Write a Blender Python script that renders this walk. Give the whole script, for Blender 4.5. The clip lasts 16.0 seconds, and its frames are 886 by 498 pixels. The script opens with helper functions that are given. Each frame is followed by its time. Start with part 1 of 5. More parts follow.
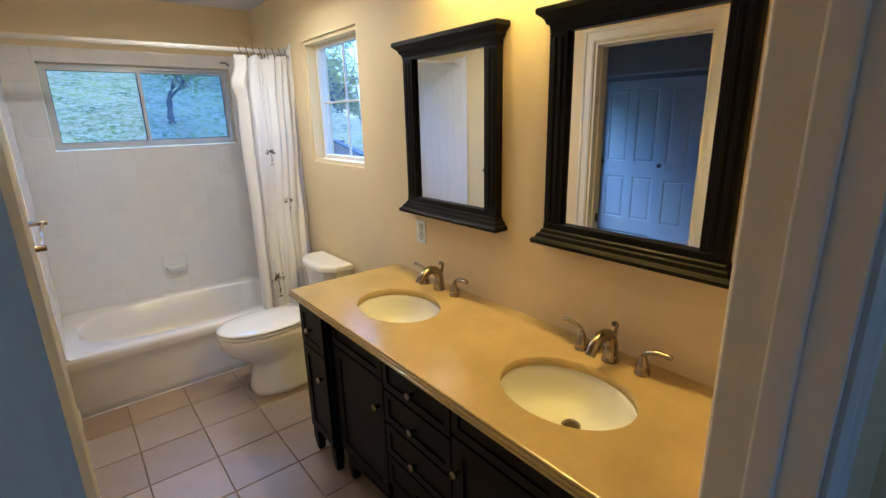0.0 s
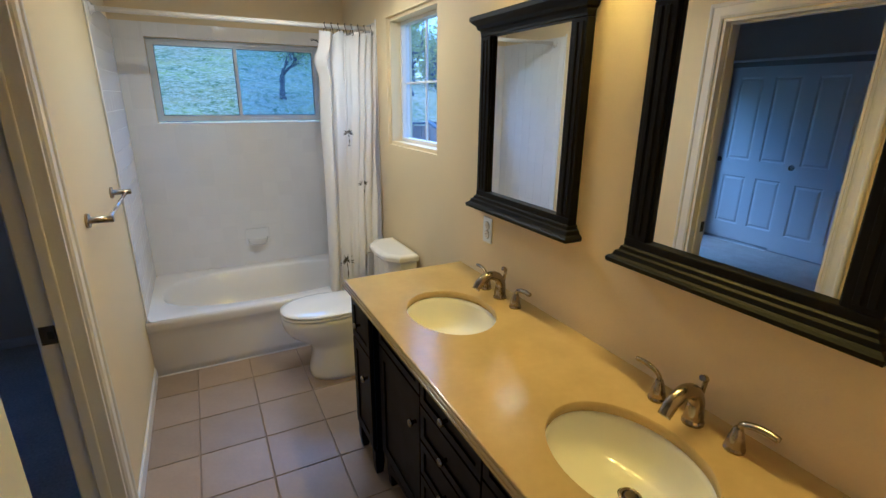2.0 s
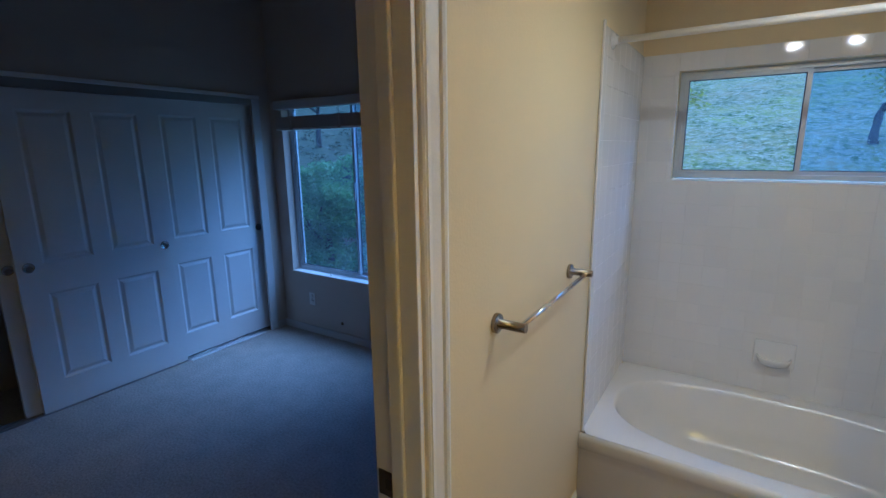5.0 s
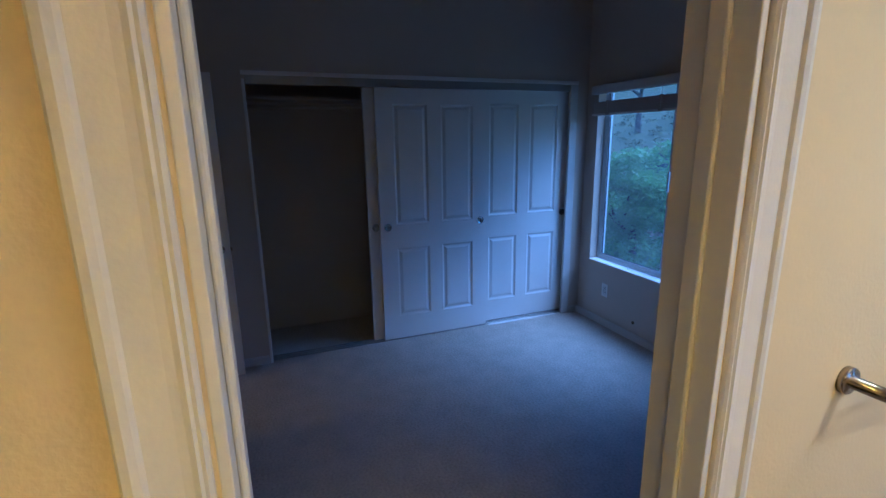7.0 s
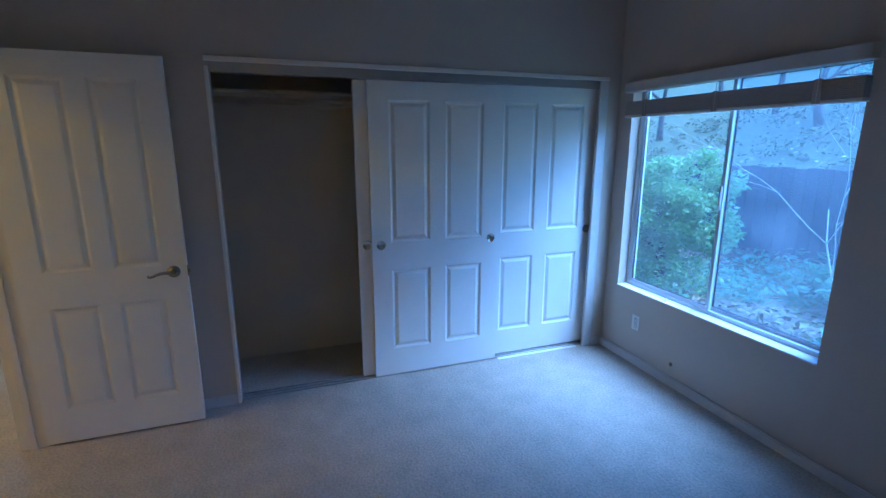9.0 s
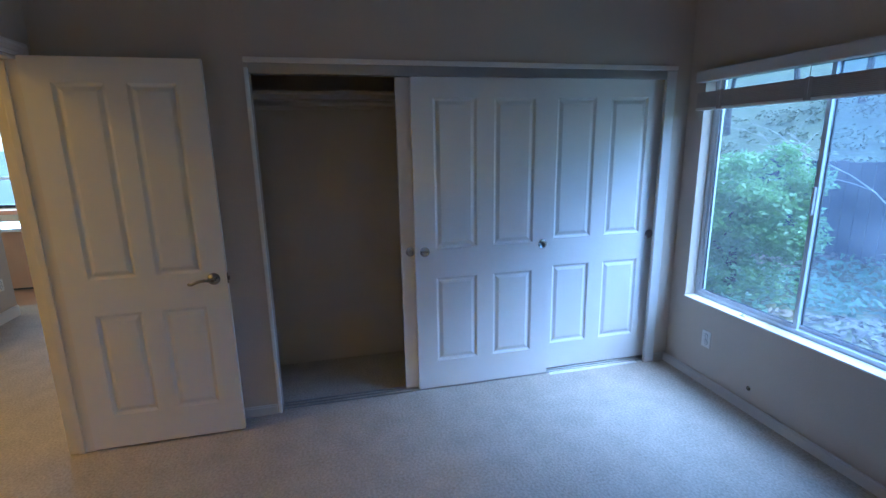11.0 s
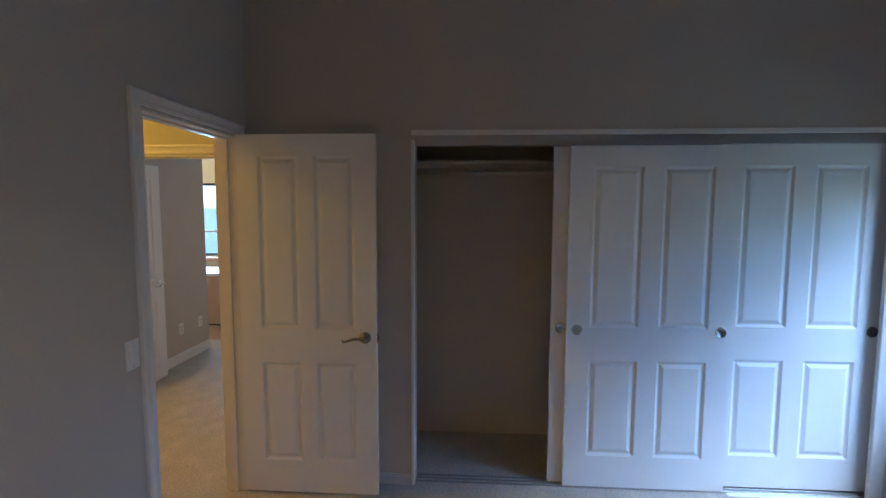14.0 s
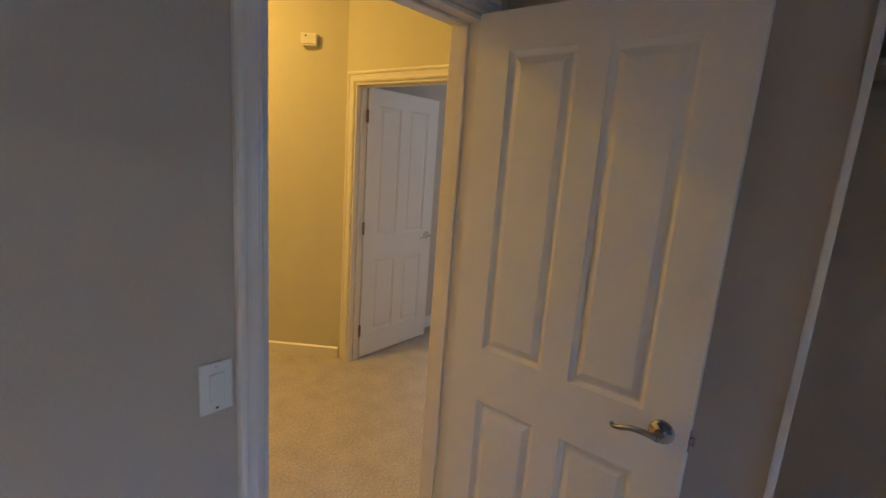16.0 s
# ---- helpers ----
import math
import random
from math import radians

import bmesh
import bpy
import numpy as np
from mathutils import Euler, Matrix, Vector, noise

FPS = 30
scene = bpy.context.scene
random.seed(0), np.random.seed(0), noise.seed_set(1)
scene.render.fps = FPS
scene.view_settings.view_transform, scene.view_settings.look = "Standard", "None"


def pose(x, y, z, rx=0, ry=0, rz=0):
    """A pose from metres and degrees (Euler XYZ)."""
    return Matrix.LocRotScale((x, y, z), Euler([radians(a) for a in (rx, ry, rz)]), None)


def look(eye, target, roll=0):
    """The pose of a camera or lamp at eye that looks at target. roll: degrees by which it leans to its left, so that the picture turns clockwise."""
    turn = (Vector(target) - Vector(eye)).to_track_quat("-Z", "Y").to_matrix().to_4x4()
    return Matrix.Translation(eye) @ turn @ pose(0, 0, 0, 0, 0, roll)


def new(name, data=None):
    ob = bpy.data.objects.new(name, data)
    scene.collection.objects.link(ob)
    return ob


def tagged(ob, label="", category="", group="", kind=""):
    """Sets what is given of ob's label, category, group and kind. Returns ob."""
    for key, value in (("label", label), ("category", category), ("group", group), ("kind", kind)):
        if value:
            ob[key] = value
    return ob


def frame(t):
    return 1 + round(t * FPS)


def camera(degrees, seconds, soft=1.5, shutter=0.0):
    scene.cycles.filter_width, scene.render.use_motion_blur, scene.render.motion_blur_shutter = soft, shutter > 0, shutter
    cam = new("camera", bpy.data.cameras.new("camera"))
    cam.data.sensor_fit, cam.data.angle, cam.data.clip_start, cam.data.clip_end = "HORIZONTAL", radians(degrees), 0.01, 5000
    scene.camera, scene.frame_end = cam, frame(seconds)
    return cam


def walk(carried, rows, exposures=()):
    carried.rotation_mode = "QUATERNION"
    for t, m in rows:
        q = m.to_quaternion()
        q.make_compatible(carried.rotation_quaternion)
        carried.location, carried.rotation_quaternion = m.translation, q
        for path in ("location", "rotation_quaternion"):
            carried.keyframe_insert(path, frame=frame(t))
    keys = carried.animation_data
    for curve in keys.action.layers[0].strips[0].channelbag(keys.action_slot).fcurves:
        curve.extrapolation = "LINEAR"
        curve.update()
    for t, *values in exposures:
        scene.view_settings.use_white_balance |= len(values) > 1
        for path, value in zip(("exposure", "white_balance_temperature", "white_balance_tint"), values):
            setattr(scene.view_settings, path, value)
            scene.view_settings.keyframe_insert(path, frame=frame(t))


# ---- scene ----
cam = camera(86.5, 16.0)
PATH = [
    (0, (0.177, 0.281, 1.61), (1.379, 1.785, 1.071), -1.4),
    (0.5, (0.192, 0.296, 1.568), (1.348, 1.796, 0.926), -1.8),
    (1, (0.193, 0.3, 1.568), (1.324, 1.787, 0.855), -2.1),
    (1.5, (0.291, 0.335, 1.586), (1.334, 1.912, 0.935), -1.2),
    (2, (0.41, 0.403, 1.618), (1.279, 2.101, 1.016), 0.5),
    (2.5, (0.49, 0.583, 1.629), (1.134, 2.392, 1.069), 1.2),
    (3, (0.535, 0.808, 1.662), (1.018, 2.684, 1.167), 1.8),
    (3.5, (0.663, 1.041, 1.662), (0.994, 2.962, 1.215), 1.4),
    (4, (0.723, 1.222, 1.645), (0.824, 3.177, 1.236), 0.5),
    (4.5, (0.602, 1.366, 1.639), (0.222, 3.287, 1.232), -0.3),
    (5, (0.517, 1.461, 1.63), (-0.534, 3.11, 1.212), -0.7),
    (5.2, (0.506, 1.498, 1.633), (-0.792, 2.957, 1.204), -1.3),
    (7.3, (0.47, 1.547, 1.63), (-1.359, 2.215, 1.172), -0.5),
    (7.5, (0.459, 1.567, 1.619), (-1.378, 2.21, 1.159), -0.3),
    (8, (0.371, 1.61, 1.565), (-1.474, 2.23, 1.103), -0.5),
    (8.5, (0.146, 1.687, 1.609), (-1.684, 2.347, 1.148), 0.3),
    (9, (-0.043, 1.803, 1.617), (-1.882, 2.457, 1.179), 0.0),
    (9.2, (-0.108, 1.863, 1.642), (-1.965, 2.462, 1.205), 0.0),
    (11.5, (-0.231, 1.895, 1.621), (-2.14, 2.31, 1.196), -1.0),
    (12, (-0.23, 1.909, 1.642), (-2.163, 2.251, 1.262), -1.0),
    (12.5, (-0.202, 1.893, 1.694), (-2.164, 2.17, 1.426), -0.5),
    (13, (-0.212, 1.893, 1.701), (-2.191, 2.114, 1.517), -0.1),
    (13.5, (-0.241, 1.882, 1.683), (-2.232, 2.003, 1.537), 0.2),
    (14, (-0.362, 1.836, 1.648), (-2.351, 1.712, 1.476), 0.2),
    (14.5, (-0.65, 1.769, 1.629), (-2.593, 1.351, 1.405), 1.0),
    (15, (-0.979, 1.756, 1.611), (-2.804, 0.995, 1.306), 2.0),
    (15.5, (-1.305, 1.696, 1.613), (-2.955, 0.633, 1.228), 3.4),
    (16, (-1.618, 1.483, 1.61), (-3.146, 0.254, 1.216), 4.2),
]
EXPOSURES = [(0, 1.35, 4060, 14), (1, 1.46, 4020, 13), (2, 1.1, 3880, 11), (2.5, 1.0, 3680, 9), (3, 0.9, 3540, 8), (3.5, 0.82, 3520, 9), (4, 0.76, 3580, 10), (4.5, 0.76, 3590, 9), (5, 0.8, 3740, 12),
             (7.5, 1.42, 3760, 16), (8, 1.5, 3700, 14), (8.5, 2.12, 3740, 8), (9.2, 2.68, 3910, 8), (11.3, 2.72, 4400, 10), (13, 2.74, 4640, 11), (14.5, 2.85, 4750, 12), (15, 3.2, 4640, 12), (16, 3.12, 4740, 13)]
walk(cam, [(t, look(eye, target, roll)) for t, eye, target, roll in PATH], EXPOSURES)

# ---- light levels ----
VANITY_W, CEILING_W, HALL_W, FAR_W = 2.3, 5.8, 6.0, 5.0
SKY_START, SKY_FAR = 0.12, 18.0

# ---- world, sun, exposure ----
world = bpy.data.worlds.new("sky")
world.use_nodes = True
wn = world.node_tree
sky = wn.nodes.new("ShaderNodeTexSky")
sky.sky_type, sky.sun_disc = "NISHITA", False
sky.sun_elevation, sky.sun_rotation = radians(58), radians(37)
sky.air_density, sky.dust_density, sky.ozone_density = 1.2, 1.6, 4.0
wn.links.new(sky.outputs[0], wn.nodes["Background"].inputs[0])
wn.nodes["Background"].inputs[1].default_value = 0.14
scene.world = world


def lamp(name, kind, m, energy, color, **more):
    data = bpy.data.lights.new(name, kind)
    data.energy, data.color = energy, color
    for key, value in more.items():
        if key == "size":
            data.size = value
        elif key == "disk":
            data.shape, data.size = "DISK", value
        elif key == "size_y":
            data.shape, data.size_y = "RECTANGLE", value
        elif key == "radius":
            data.shadow_soft_size = value
        elif key == "angle":
            data.angle = value
    ob = new(name, data)
    ob.matrix_world = m
    return ob


SUN_DIR = Vector((-0.32, -0.42, -0.85))
lamp("sun", "SUN", look((0, 0, 20), Vector((0, 0, 20)) + SUN_DIR), 1.5, (0.72, 0.88, 1.0), angle=radians(60))

# ---- plan ----
EX, BY, BS = 1.515, 4.262, 0.49        # bathroom: east wall, back wall, south wall
WX, NY, SY, PX = -3.042, 4.25, 0.535, -0.12   # bedroom: west, north, south walls, partition
CEIL_B, CEIL_R = 2.42, 3.25
WARM, HALLC, SOFTC = (1.0, 0.535, 0.04), (1.0, 0.50, 0.052), (1.0, 0.73, 0.385)


# ---- materials ----
def mat(name, color, rough=0.6, metal=0.0, var=0.08, scale=6.0, bump=0.0, bump_scale=80.0, fine=0.04, coat=0.0, rand=0.0, spec=0.5):
    """A paint, stone or metal with large stains, fine grain and relief."""
    m = bpy.data.materials.new(name)
    m.use_nodes = True
    n, l = m.node_tree.nodes, m.node_tree.links
    b = n["Principled BSDF"]
    b.inputs["Roughness"].default_value, b.inputs["Metallic"].default_value = rough, metal
    b.inputs["Coat Weight"].default_value = coat
    b.inputs["Specular IOR Level"].default_value = spec
    tc = n.new("ShaderNodeTexCoord")
    big, small = n.new("ShaderNodeTexNoise"), n.new("ShaderNodeTexNoise")
    big.inputs["Scale"].default_value, big.inputs["Detail"].default_value = scale, 4
    small.inputs["Scale"].default_value, small.inputs["Detail"].default_value = bump_scale, 3
    for t in (big, small):
        l.new(tc.outputs["Object"], t.inputs["Vector"])
    ramp = n.new("ShaderNodeMapRange")
    ramp.inputs["To Min"].default_value, ramp.inputs["To Max"].default_value = 1 - var, 1 + var
    l.new(big.outputs["Fac"], ramp.inputs["Value"])
    ramp2 = n.new("ShaderNodeMapRange")
    ramp2.inputs["To Min"].default_value, ramp2.inputs["To Max"].default_value = 1 - fine, 1 + fine
    l.new(small.outputs["Fac"], ramp2.inputs["Value"])
    mul = n.new("ShaderNodeMath")
    mul.operation = "MULTIPLY"
    l.new(ramp.outputs[0], mul.inputs[0])
    l.new(ramp2.outputs[0], mul.inputs[1])
    last = mul.outputs[0]
    if rand:
        info = n.new("ShaderNodeObjectInfo")
        r3 = n.new("ShaderNodeMapRange")
        r3.inputs["To Min"].default_value, r3.inputs["To Max"].default_value = 1 - rand, 1 + rand
        l.new(info.outputs["Random"], r3.inputs["Value"])
        m2 = n.new("ShaderNodeMath")
        m2.operation = "MULTIPLY"
        l.new(last, m2.inputs[0])
        l.new(r3.outputs[0], m2.inputs[1])
        last = m2.outputs[0]
    mix = n.new("ShaderNodeVectorMath")
    mix.operation = "SCALE"
    mix.inputs[0].default_value = color
    l.new(last, mix.inputs["Scale"])
    l.new(mix.outputs[0], b.inputs["Base Color"])
    if bump:
        bp = n.new("ShaderNodeBump")
        bp.inputs["Strength"].default_value, bp.inputs["Distance"].default_value = bump, 0.004
        l.new(small.outputs["Fac"], bp.inputs["Height"])
        l.new(bp.outputs[0], b.inputs["Normal"])
    rr = n.new("ShaderNodeMapRange")
    rr.inputs["To Min"].default_value, rr.inputs["To Max"].default_value = max(rough - 0.05, 0.02), min(rough + 0.06, 1)
    l.new(big.outputs["Fac"], rr.inputs["Value"])
    l.new(rr.outputs[0], b.inputs["Roughness"])
    return m


def glow(name, color, strength):
    m = bpy.data.materials.new(name)
    m.use_nodes = True
    b = m.node_tree.nodes["Principled BSDF"]
    b.inputs["Base Color"].default_value = (0.9, 0.9, 0.9, 1)
    b.inputs["Emission Color"].default_value = (*color, 1)
    b.inputs["Emission Strength"].default_value = strength
    return m


def glass(name, tint=(1, 1, 1), haze=0.0):
    m = bpy.data.materials.new(name)
    m.use_nodes = True
    n, l = m.node_tree.nodes, m.node_tree.links
    n.remove(n["Principled BSDF"])
    tr, gl, mx = n.new("ShaderNodeBsdfTransparent"), n.new("ShaderNodeBsdfGlossy"), n.new("ShaderNodeMixShader")
    tr.inputs[0].default_value = (*tint, 1)
    gl.inputs["Roughness"].default_value = 0.02
    mx.inputs[0].default_value = 0.006
    l.new(tr.outputs[0], mx.inputs[1])
    l.new(gl.outputs[0], mx.inputs[2])
    last = mx.outputs[0]
    if haze:
        # a thin film of dust and damp that scatters daylight; also stands for glare
        tl, fm = n.new("ShaderNodeBsdfTranslucent"), n.new("ShaderNodeMixShader")
        tc, ns, mr = n.new("ShaderNodeTexCoord"), n.new("ShaderNodeTexNoise"), n.new("ShaderNodeMapRange")
        tl.inputs[0].default_value = (0.9, 0.92, 0.95, 1)
        ns.inputs["Scale"].default_value, ns.inputs["Detail"].default_value = 3.0, 5
        mr.inputs["From Min"].default_value, mr.inputs["From Max"].default_value = 0.3, 0.7
        mr.inputs["To Min"].default_value, mr.inputs["To Max"].default_value = haze * 0.6, haze * 1.4
        l.new(tc.outputs["Object"], ns.inputs["Vector"])
        l.new(ns.outputs["Fac"], mr.inputs["Value"])
        l.new(mr.outputs[0], fm.inputs[0])
        l.new(last, fm.inputs[1])
        l.new(tl.outputs[0], fm.inputs[2])
        last = fm.outputs[0]
    l.new(last, n["Material Output"].inputs[0])
    return m


M_WALL = mat("bath_wall_paint", (0.75, 0.615, 0.335), 0.55, bump=0.2, bump_scale=120, var=0.03, fine=0.02)
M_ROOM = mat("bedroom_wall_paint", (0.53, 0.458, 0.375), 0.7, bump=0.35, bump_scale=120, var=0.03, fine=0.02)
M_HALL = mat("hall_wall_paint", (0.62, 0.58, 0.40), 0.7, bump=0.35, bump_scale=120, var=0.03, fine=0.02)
M_CEIL = mat("ceiling_paint", (0.72, 0.69, 0.65), 0.8, bump=0.3, bump_scale=90, var=0.03)
M_TRIM = mat("trim_paint", (0.76, 0.72, 0.66), 0.35, var=0.04, fine=0.02, bump=0.08, bump_scale=160)
M_DOOR = mat("door_paint", (0.78, 0.76, 0.73), 0.38, var=0.03, fine=0.02, bump=0.1, bump_scale=220)
M_TILE = mat("wall_tile_glaze", (0.80, 0.77, 0.73), 0.07, var=0.02, fine=0.01, rand=0.02)
M_GROUT = mat("wall_grout", (0.80, 0.77, 0.73), 0.8, var=0.05)
M_FTILE = mat("floor_tile", (0.315, 0.235, 0.155), 0.32, var=0.14, scale=9, fine=0.07, bump=0.1, bump_scale=60, rand=0.09)
M_FGROUT = mat("floor_grout", (0.27, 0.20, 0.14), 0.9, var=0.1)
M_CARPET = mat("carpet", (0.47, 0.422, 0.36), 0.95, var=0.2, scale=7.0, fine=0.42, bump=1.0, bump_scale=75, spec=0.1)
M_PORC = mat("porcelain", (0.82, 0.80, 0.77), 0.08, var=0.01, fine=0.005, coat=0.3)
M_TUB = mat("tub_enamel", (0.80, 0.77, 0.73), 0.15, var=0.02, fine=0.01)
M_STONE = mat("cream_stone_top", (0.47, 0.34, 0.088), 0.2, var=0.26, scale=5, fine=0.05, bump_scale=45)
M_BLACK = mat("black_stained_wood", (0.004, 0.0037, 0.0034), 0.46, var=0.25, scale=14, fine=0.2, spec=0.16)
M_NICKEL = mat("brushed_nickel", (0.35, 0.30, 0.22), 0.2, metal=1.0, var=0.05, fine=0.04)
M_PULL = mat("polished_pull", (0.50, 0.50, 0.49), 0.16, metal=1.0, var=0.03)
M_CHROME = mat("chrome", (0.75, 0.75, 0.75), 0.09, metal=1.0, var=0.03)
M_SILVER = mat("satin_silver", (0.80, 0.84, 0.88), 0.35, metal=0.7, var=0.03)
M_LEVER = mat("dark_chrome", (0.38, 0.37, 0.36), 0.14, metal=1.0, var=0.03)
M_ALU = mat("window_aluminium", (0.58, 0.60, 0.63), 0.45, metal=0.4, var=0.05)
M_DARK = mat("black_rubber", (0.015, 0.015, 0.016), 0.6)
M_CURTAIN = mat("white_curtain_cloth", (0.88, 0.85, 0.82), 0.85, var=0.03, fine=0.04, bump=0.3, bump_scale=500)
def let_light(m, share, color):
    """Lets part of the light through a thin cloth or leaf."""
    n, l = m.node_tree.nodes, m.node_tree.links
    tl, mx = n.new("ShaderNodeBsdfTranslucent"), n.new("ShaderNodeMixShader")
    tl.inputs[0].default_value, mx.inputs[0].default_value = (*color, 1), share
    l.new(n["Principled BSDF"].outputs[0], mx.inputs[1])
    l.new(tl.outputs[0], mx.inputs[2])
    l.new(mx.outputs[0], n["Material Output"].inputs[0])


let_light(M_CURTAIN, 0.18, (0.92, 0.90, 0.88))
M_PALM = mat("palm_print", (0.10, 0.085, 0.06), 0.85, var=0.2, scale=60)
M_BLIND = mat("blind_slat", (0.42, 0.36, 0.30), 0.5, var=0.12, scale=20)
M_PLATE = mat("white_plate_plastic", (0.78, 0.76, 0.72), 0.3, var=0.02)
M_BRONZE = mat("aged_bronze", (0.10, 0.085, 0.07), 0.4, metal=0.9, var=0.1)
M_GLASS = glass("window_glass", (0.93, 0.96, 0.97), 0.008)
M_FOGGED = glass("screened_window_glass", (0.70, 0.80, 0.90), 0.042)
# clean pane; the bloom of the bright outdoors is mixed in as film
M_BRIGHT = glass("glare_window_glass", (0.97, 0.98, 1.0), 0.05)
# part dirt, part veiling glare put into the pane itself
M_HAZY = glass("dusty_glare_glass", (0.90, 0.95, 0.96), 0.022)
M_MIRROR = mat("mirror_silver", (0.88, 0.90, 0.90), 0.02, metal=1.0, var=0.005, fine=0.0)
M_MIRROR.node_tree.nodes["Principled BSDF"].inputs["Roughness"].default_value = 0.0
for k in list(M_MIRROR.node_tree.links):
    if k.to_socket.name == "Roughness":
        M_MIRROR.node_tree.links.remove(k)
M_BULB = glow("lit_bulb", (1.0, 0.62, 0.2), 12.0)


# ---- mesh helpers ----
def box(bm, x0, x1, y0, y1, z0, z1, bevel=0.0, seg=2):
    """A box, its edges rounded by bevel, into bm."""
    t = bmesh.new() if bevel else bm
    v = [t.verts.new((x, y, z)) for x in (x0, x1) for y in (y0, y1) for z in (z0, z1)]
    for f in ((0, 1, 3, 2), (4, 6, 7, 5), (0, 4, 5, 1), (2, 3, 7, 6), (0, 2, 6, 4), (1, 5, 7, 3)):
        t.faces.new([v[i] for i in f])
    if bevel:
        bmesh.ops.bevel(t, geom=t.edges[:], offset=bevel, segments=seg, affect="EDGES", profile=0.5)
        merge(bm, t)
    return bm


def merge(bm, t):
    made = [bm.verts.new(v.co) for v in t.verts]
    t.verts.index_update()
    for f in t.faces:
        try:
            nf = bm.faces.new([made[v.index] for v in f.verts])
            nf.smooth = f.smooth
        except ValueError:
            pass
    t.free()


def cells(xs, ys, zs, hole):
    """A solid on a grid, open where hole(x, y, z) says so; only the outer faces."""
    bm = bmesh.new()
    solid = {}
    for i in range(len(xs) - 1):
        for j in range(len(ys) - 1):
            for k in range(len(zs) - 1):
                c = ((xs[i] + xs[i + 1]) / 2, (ys[j] + ys[j + 1]) / 2, (zs[k] + zs[k + 1]) / 2)
                solid[i, j, k] = not hole(*c)
    verts = {}

    def v(i, j, k):
        if (i, j, k) not in verts:
            verts[i, j, k] = bm.verts.new((xs[i], ys[j], zs[k]))
        return verts[i, j, k]
    for (i, j, k), s in solid.items():
        if not s:
            continue
        for d, q in (((-1, 0, 0), ((0, 0, 0), (0, 0, 1), (0, 1, 1), (0, 1, 0))), ((1, 0, 0), ((1, 0, 0), (1, 1, 0), (1, 1, 1), (1, 0, 1))),
                     ((0, -1, 0), ((0, 0, 0), (1, 0, 0), (1, 0, 1), (0, 0, 1))), ((0, 1, 0), ((0, 1, 0), (0, 1, 1), (1, 1, 1), (1, 1, 0))),
                     ((0, 0, -1), ((0, 0, 0), (0, 1, 0), (1, 1, 0), (1, 0, 0))), ((0, 0, 1), ((0, 0, 1), (1, 0, 1), (1, 1, 1), (0, 1, 1)))):
            if not solid.get((i + d[0], j + d[1], k + d[2]), False):
                bm.faces.new([v(i + a, j + b, k + c) for a, b, c in q])
    return bm


def wall(name, x, y, z, holes=(), mats=(), label="", pick=None):
    """A wall with openings through it. holes: (lo, hi, z0, z1) along its longer side."""
    along_x = x[1] - x[0] > y[1] - y[0]
    cuts = sorted({c for h in holes for c in h[:2]})
    zs = sorted({z[0], z[1], *[c for h in holes for c in h[2:]]})
    xs = sorted({*x, *(cuts if along_x else ())})
    ys = sorted({*y, *(() if along_x else cuts)})

    def hole(cx, cy, cz):
        a = cx if along_x else cy
        return any(h[0] < a < h[1] and h[2] < cz < h[3] for h in holes)
    bm = cells(xs, ys, [c for c in zs if z[0] <= c <= z[1]], hole)
    if pick:
        for f in bm.faces:
            f.material_index = pick(f.normal if f.normal.length else f.calc_center_median(), f.calc_center_median())
    ob = solid(name, bm, mats[0], label, "wall", kind="structure")
    for m in mats[1:]:
        ob.data.materials.append(m)
    return ob


def lathe(bm, profile, centre, axis="z", seg=24, sx=1.0, sy=1.0, smooth=True):
    """Turns (radius, height) rows about an axis through centre."""
    rings = []
    c = Vector(centre)
    for r, h in profile:
        ring = []
        for i in range(seg):
            a = 2 * math.pi * i / seg
            u, w = r * math.cos(a) * sx, r * math.sin(a) * sy
            p = {"z": (u, w, h), "x": (h, u, w), "y": (w, h, u)}[axis]
            ring.append(bm.verts.new(c + Vector(p)))
        rings.append(ring)
    for a, b in zip(rings, rings[1:]):
        for i in range(seg):
            bm.faces.new((a[i], a[(i + 1) % seg], b[(i + 1) % seg], b[i])).smooth = smooth
    bm.faces.new(rings[0][::-1])
    bm.faces.new(rings[-1])
    return bm


def tube(bm, pts, radii, seg=12, flat=1.0):
    """A rod through points; radii one number or one for each point."""
    pts = [Vector(p) for p in pts]
    radii = radii if isinstance(radii, (list, tuple)) else [radii] * len(pts)
    rings, side = [], None
    for i, p in enumerate(pts):
        d = (pts[min(i + 1, len(pts) - 1)] - pts[max(i - 1, 0)]).normalized()
        if side is None:
            side = d.orthogonal().normalized()
        side = (side - d * side.dot(d)).normalized()
        up = d.cross(side)
        rings.append([bm.verts.new(p + (side * math.cos(2 * math.pi * k / seg) + up * math.sin(2 * math.pi * k / seg) * flat) * radii[i]) for k in range(seg)])
    for a, b in zip(rings, rings[1:]):
        for i in range(seg):
            bm.faces.new((a[i], a[(i + 1) % seg], b[(i + 1) % seg], b[i])).smooth = True
    bm.faces.new(rings[0][::-1])
    bm.faces.new(rings[-1])
    return bm


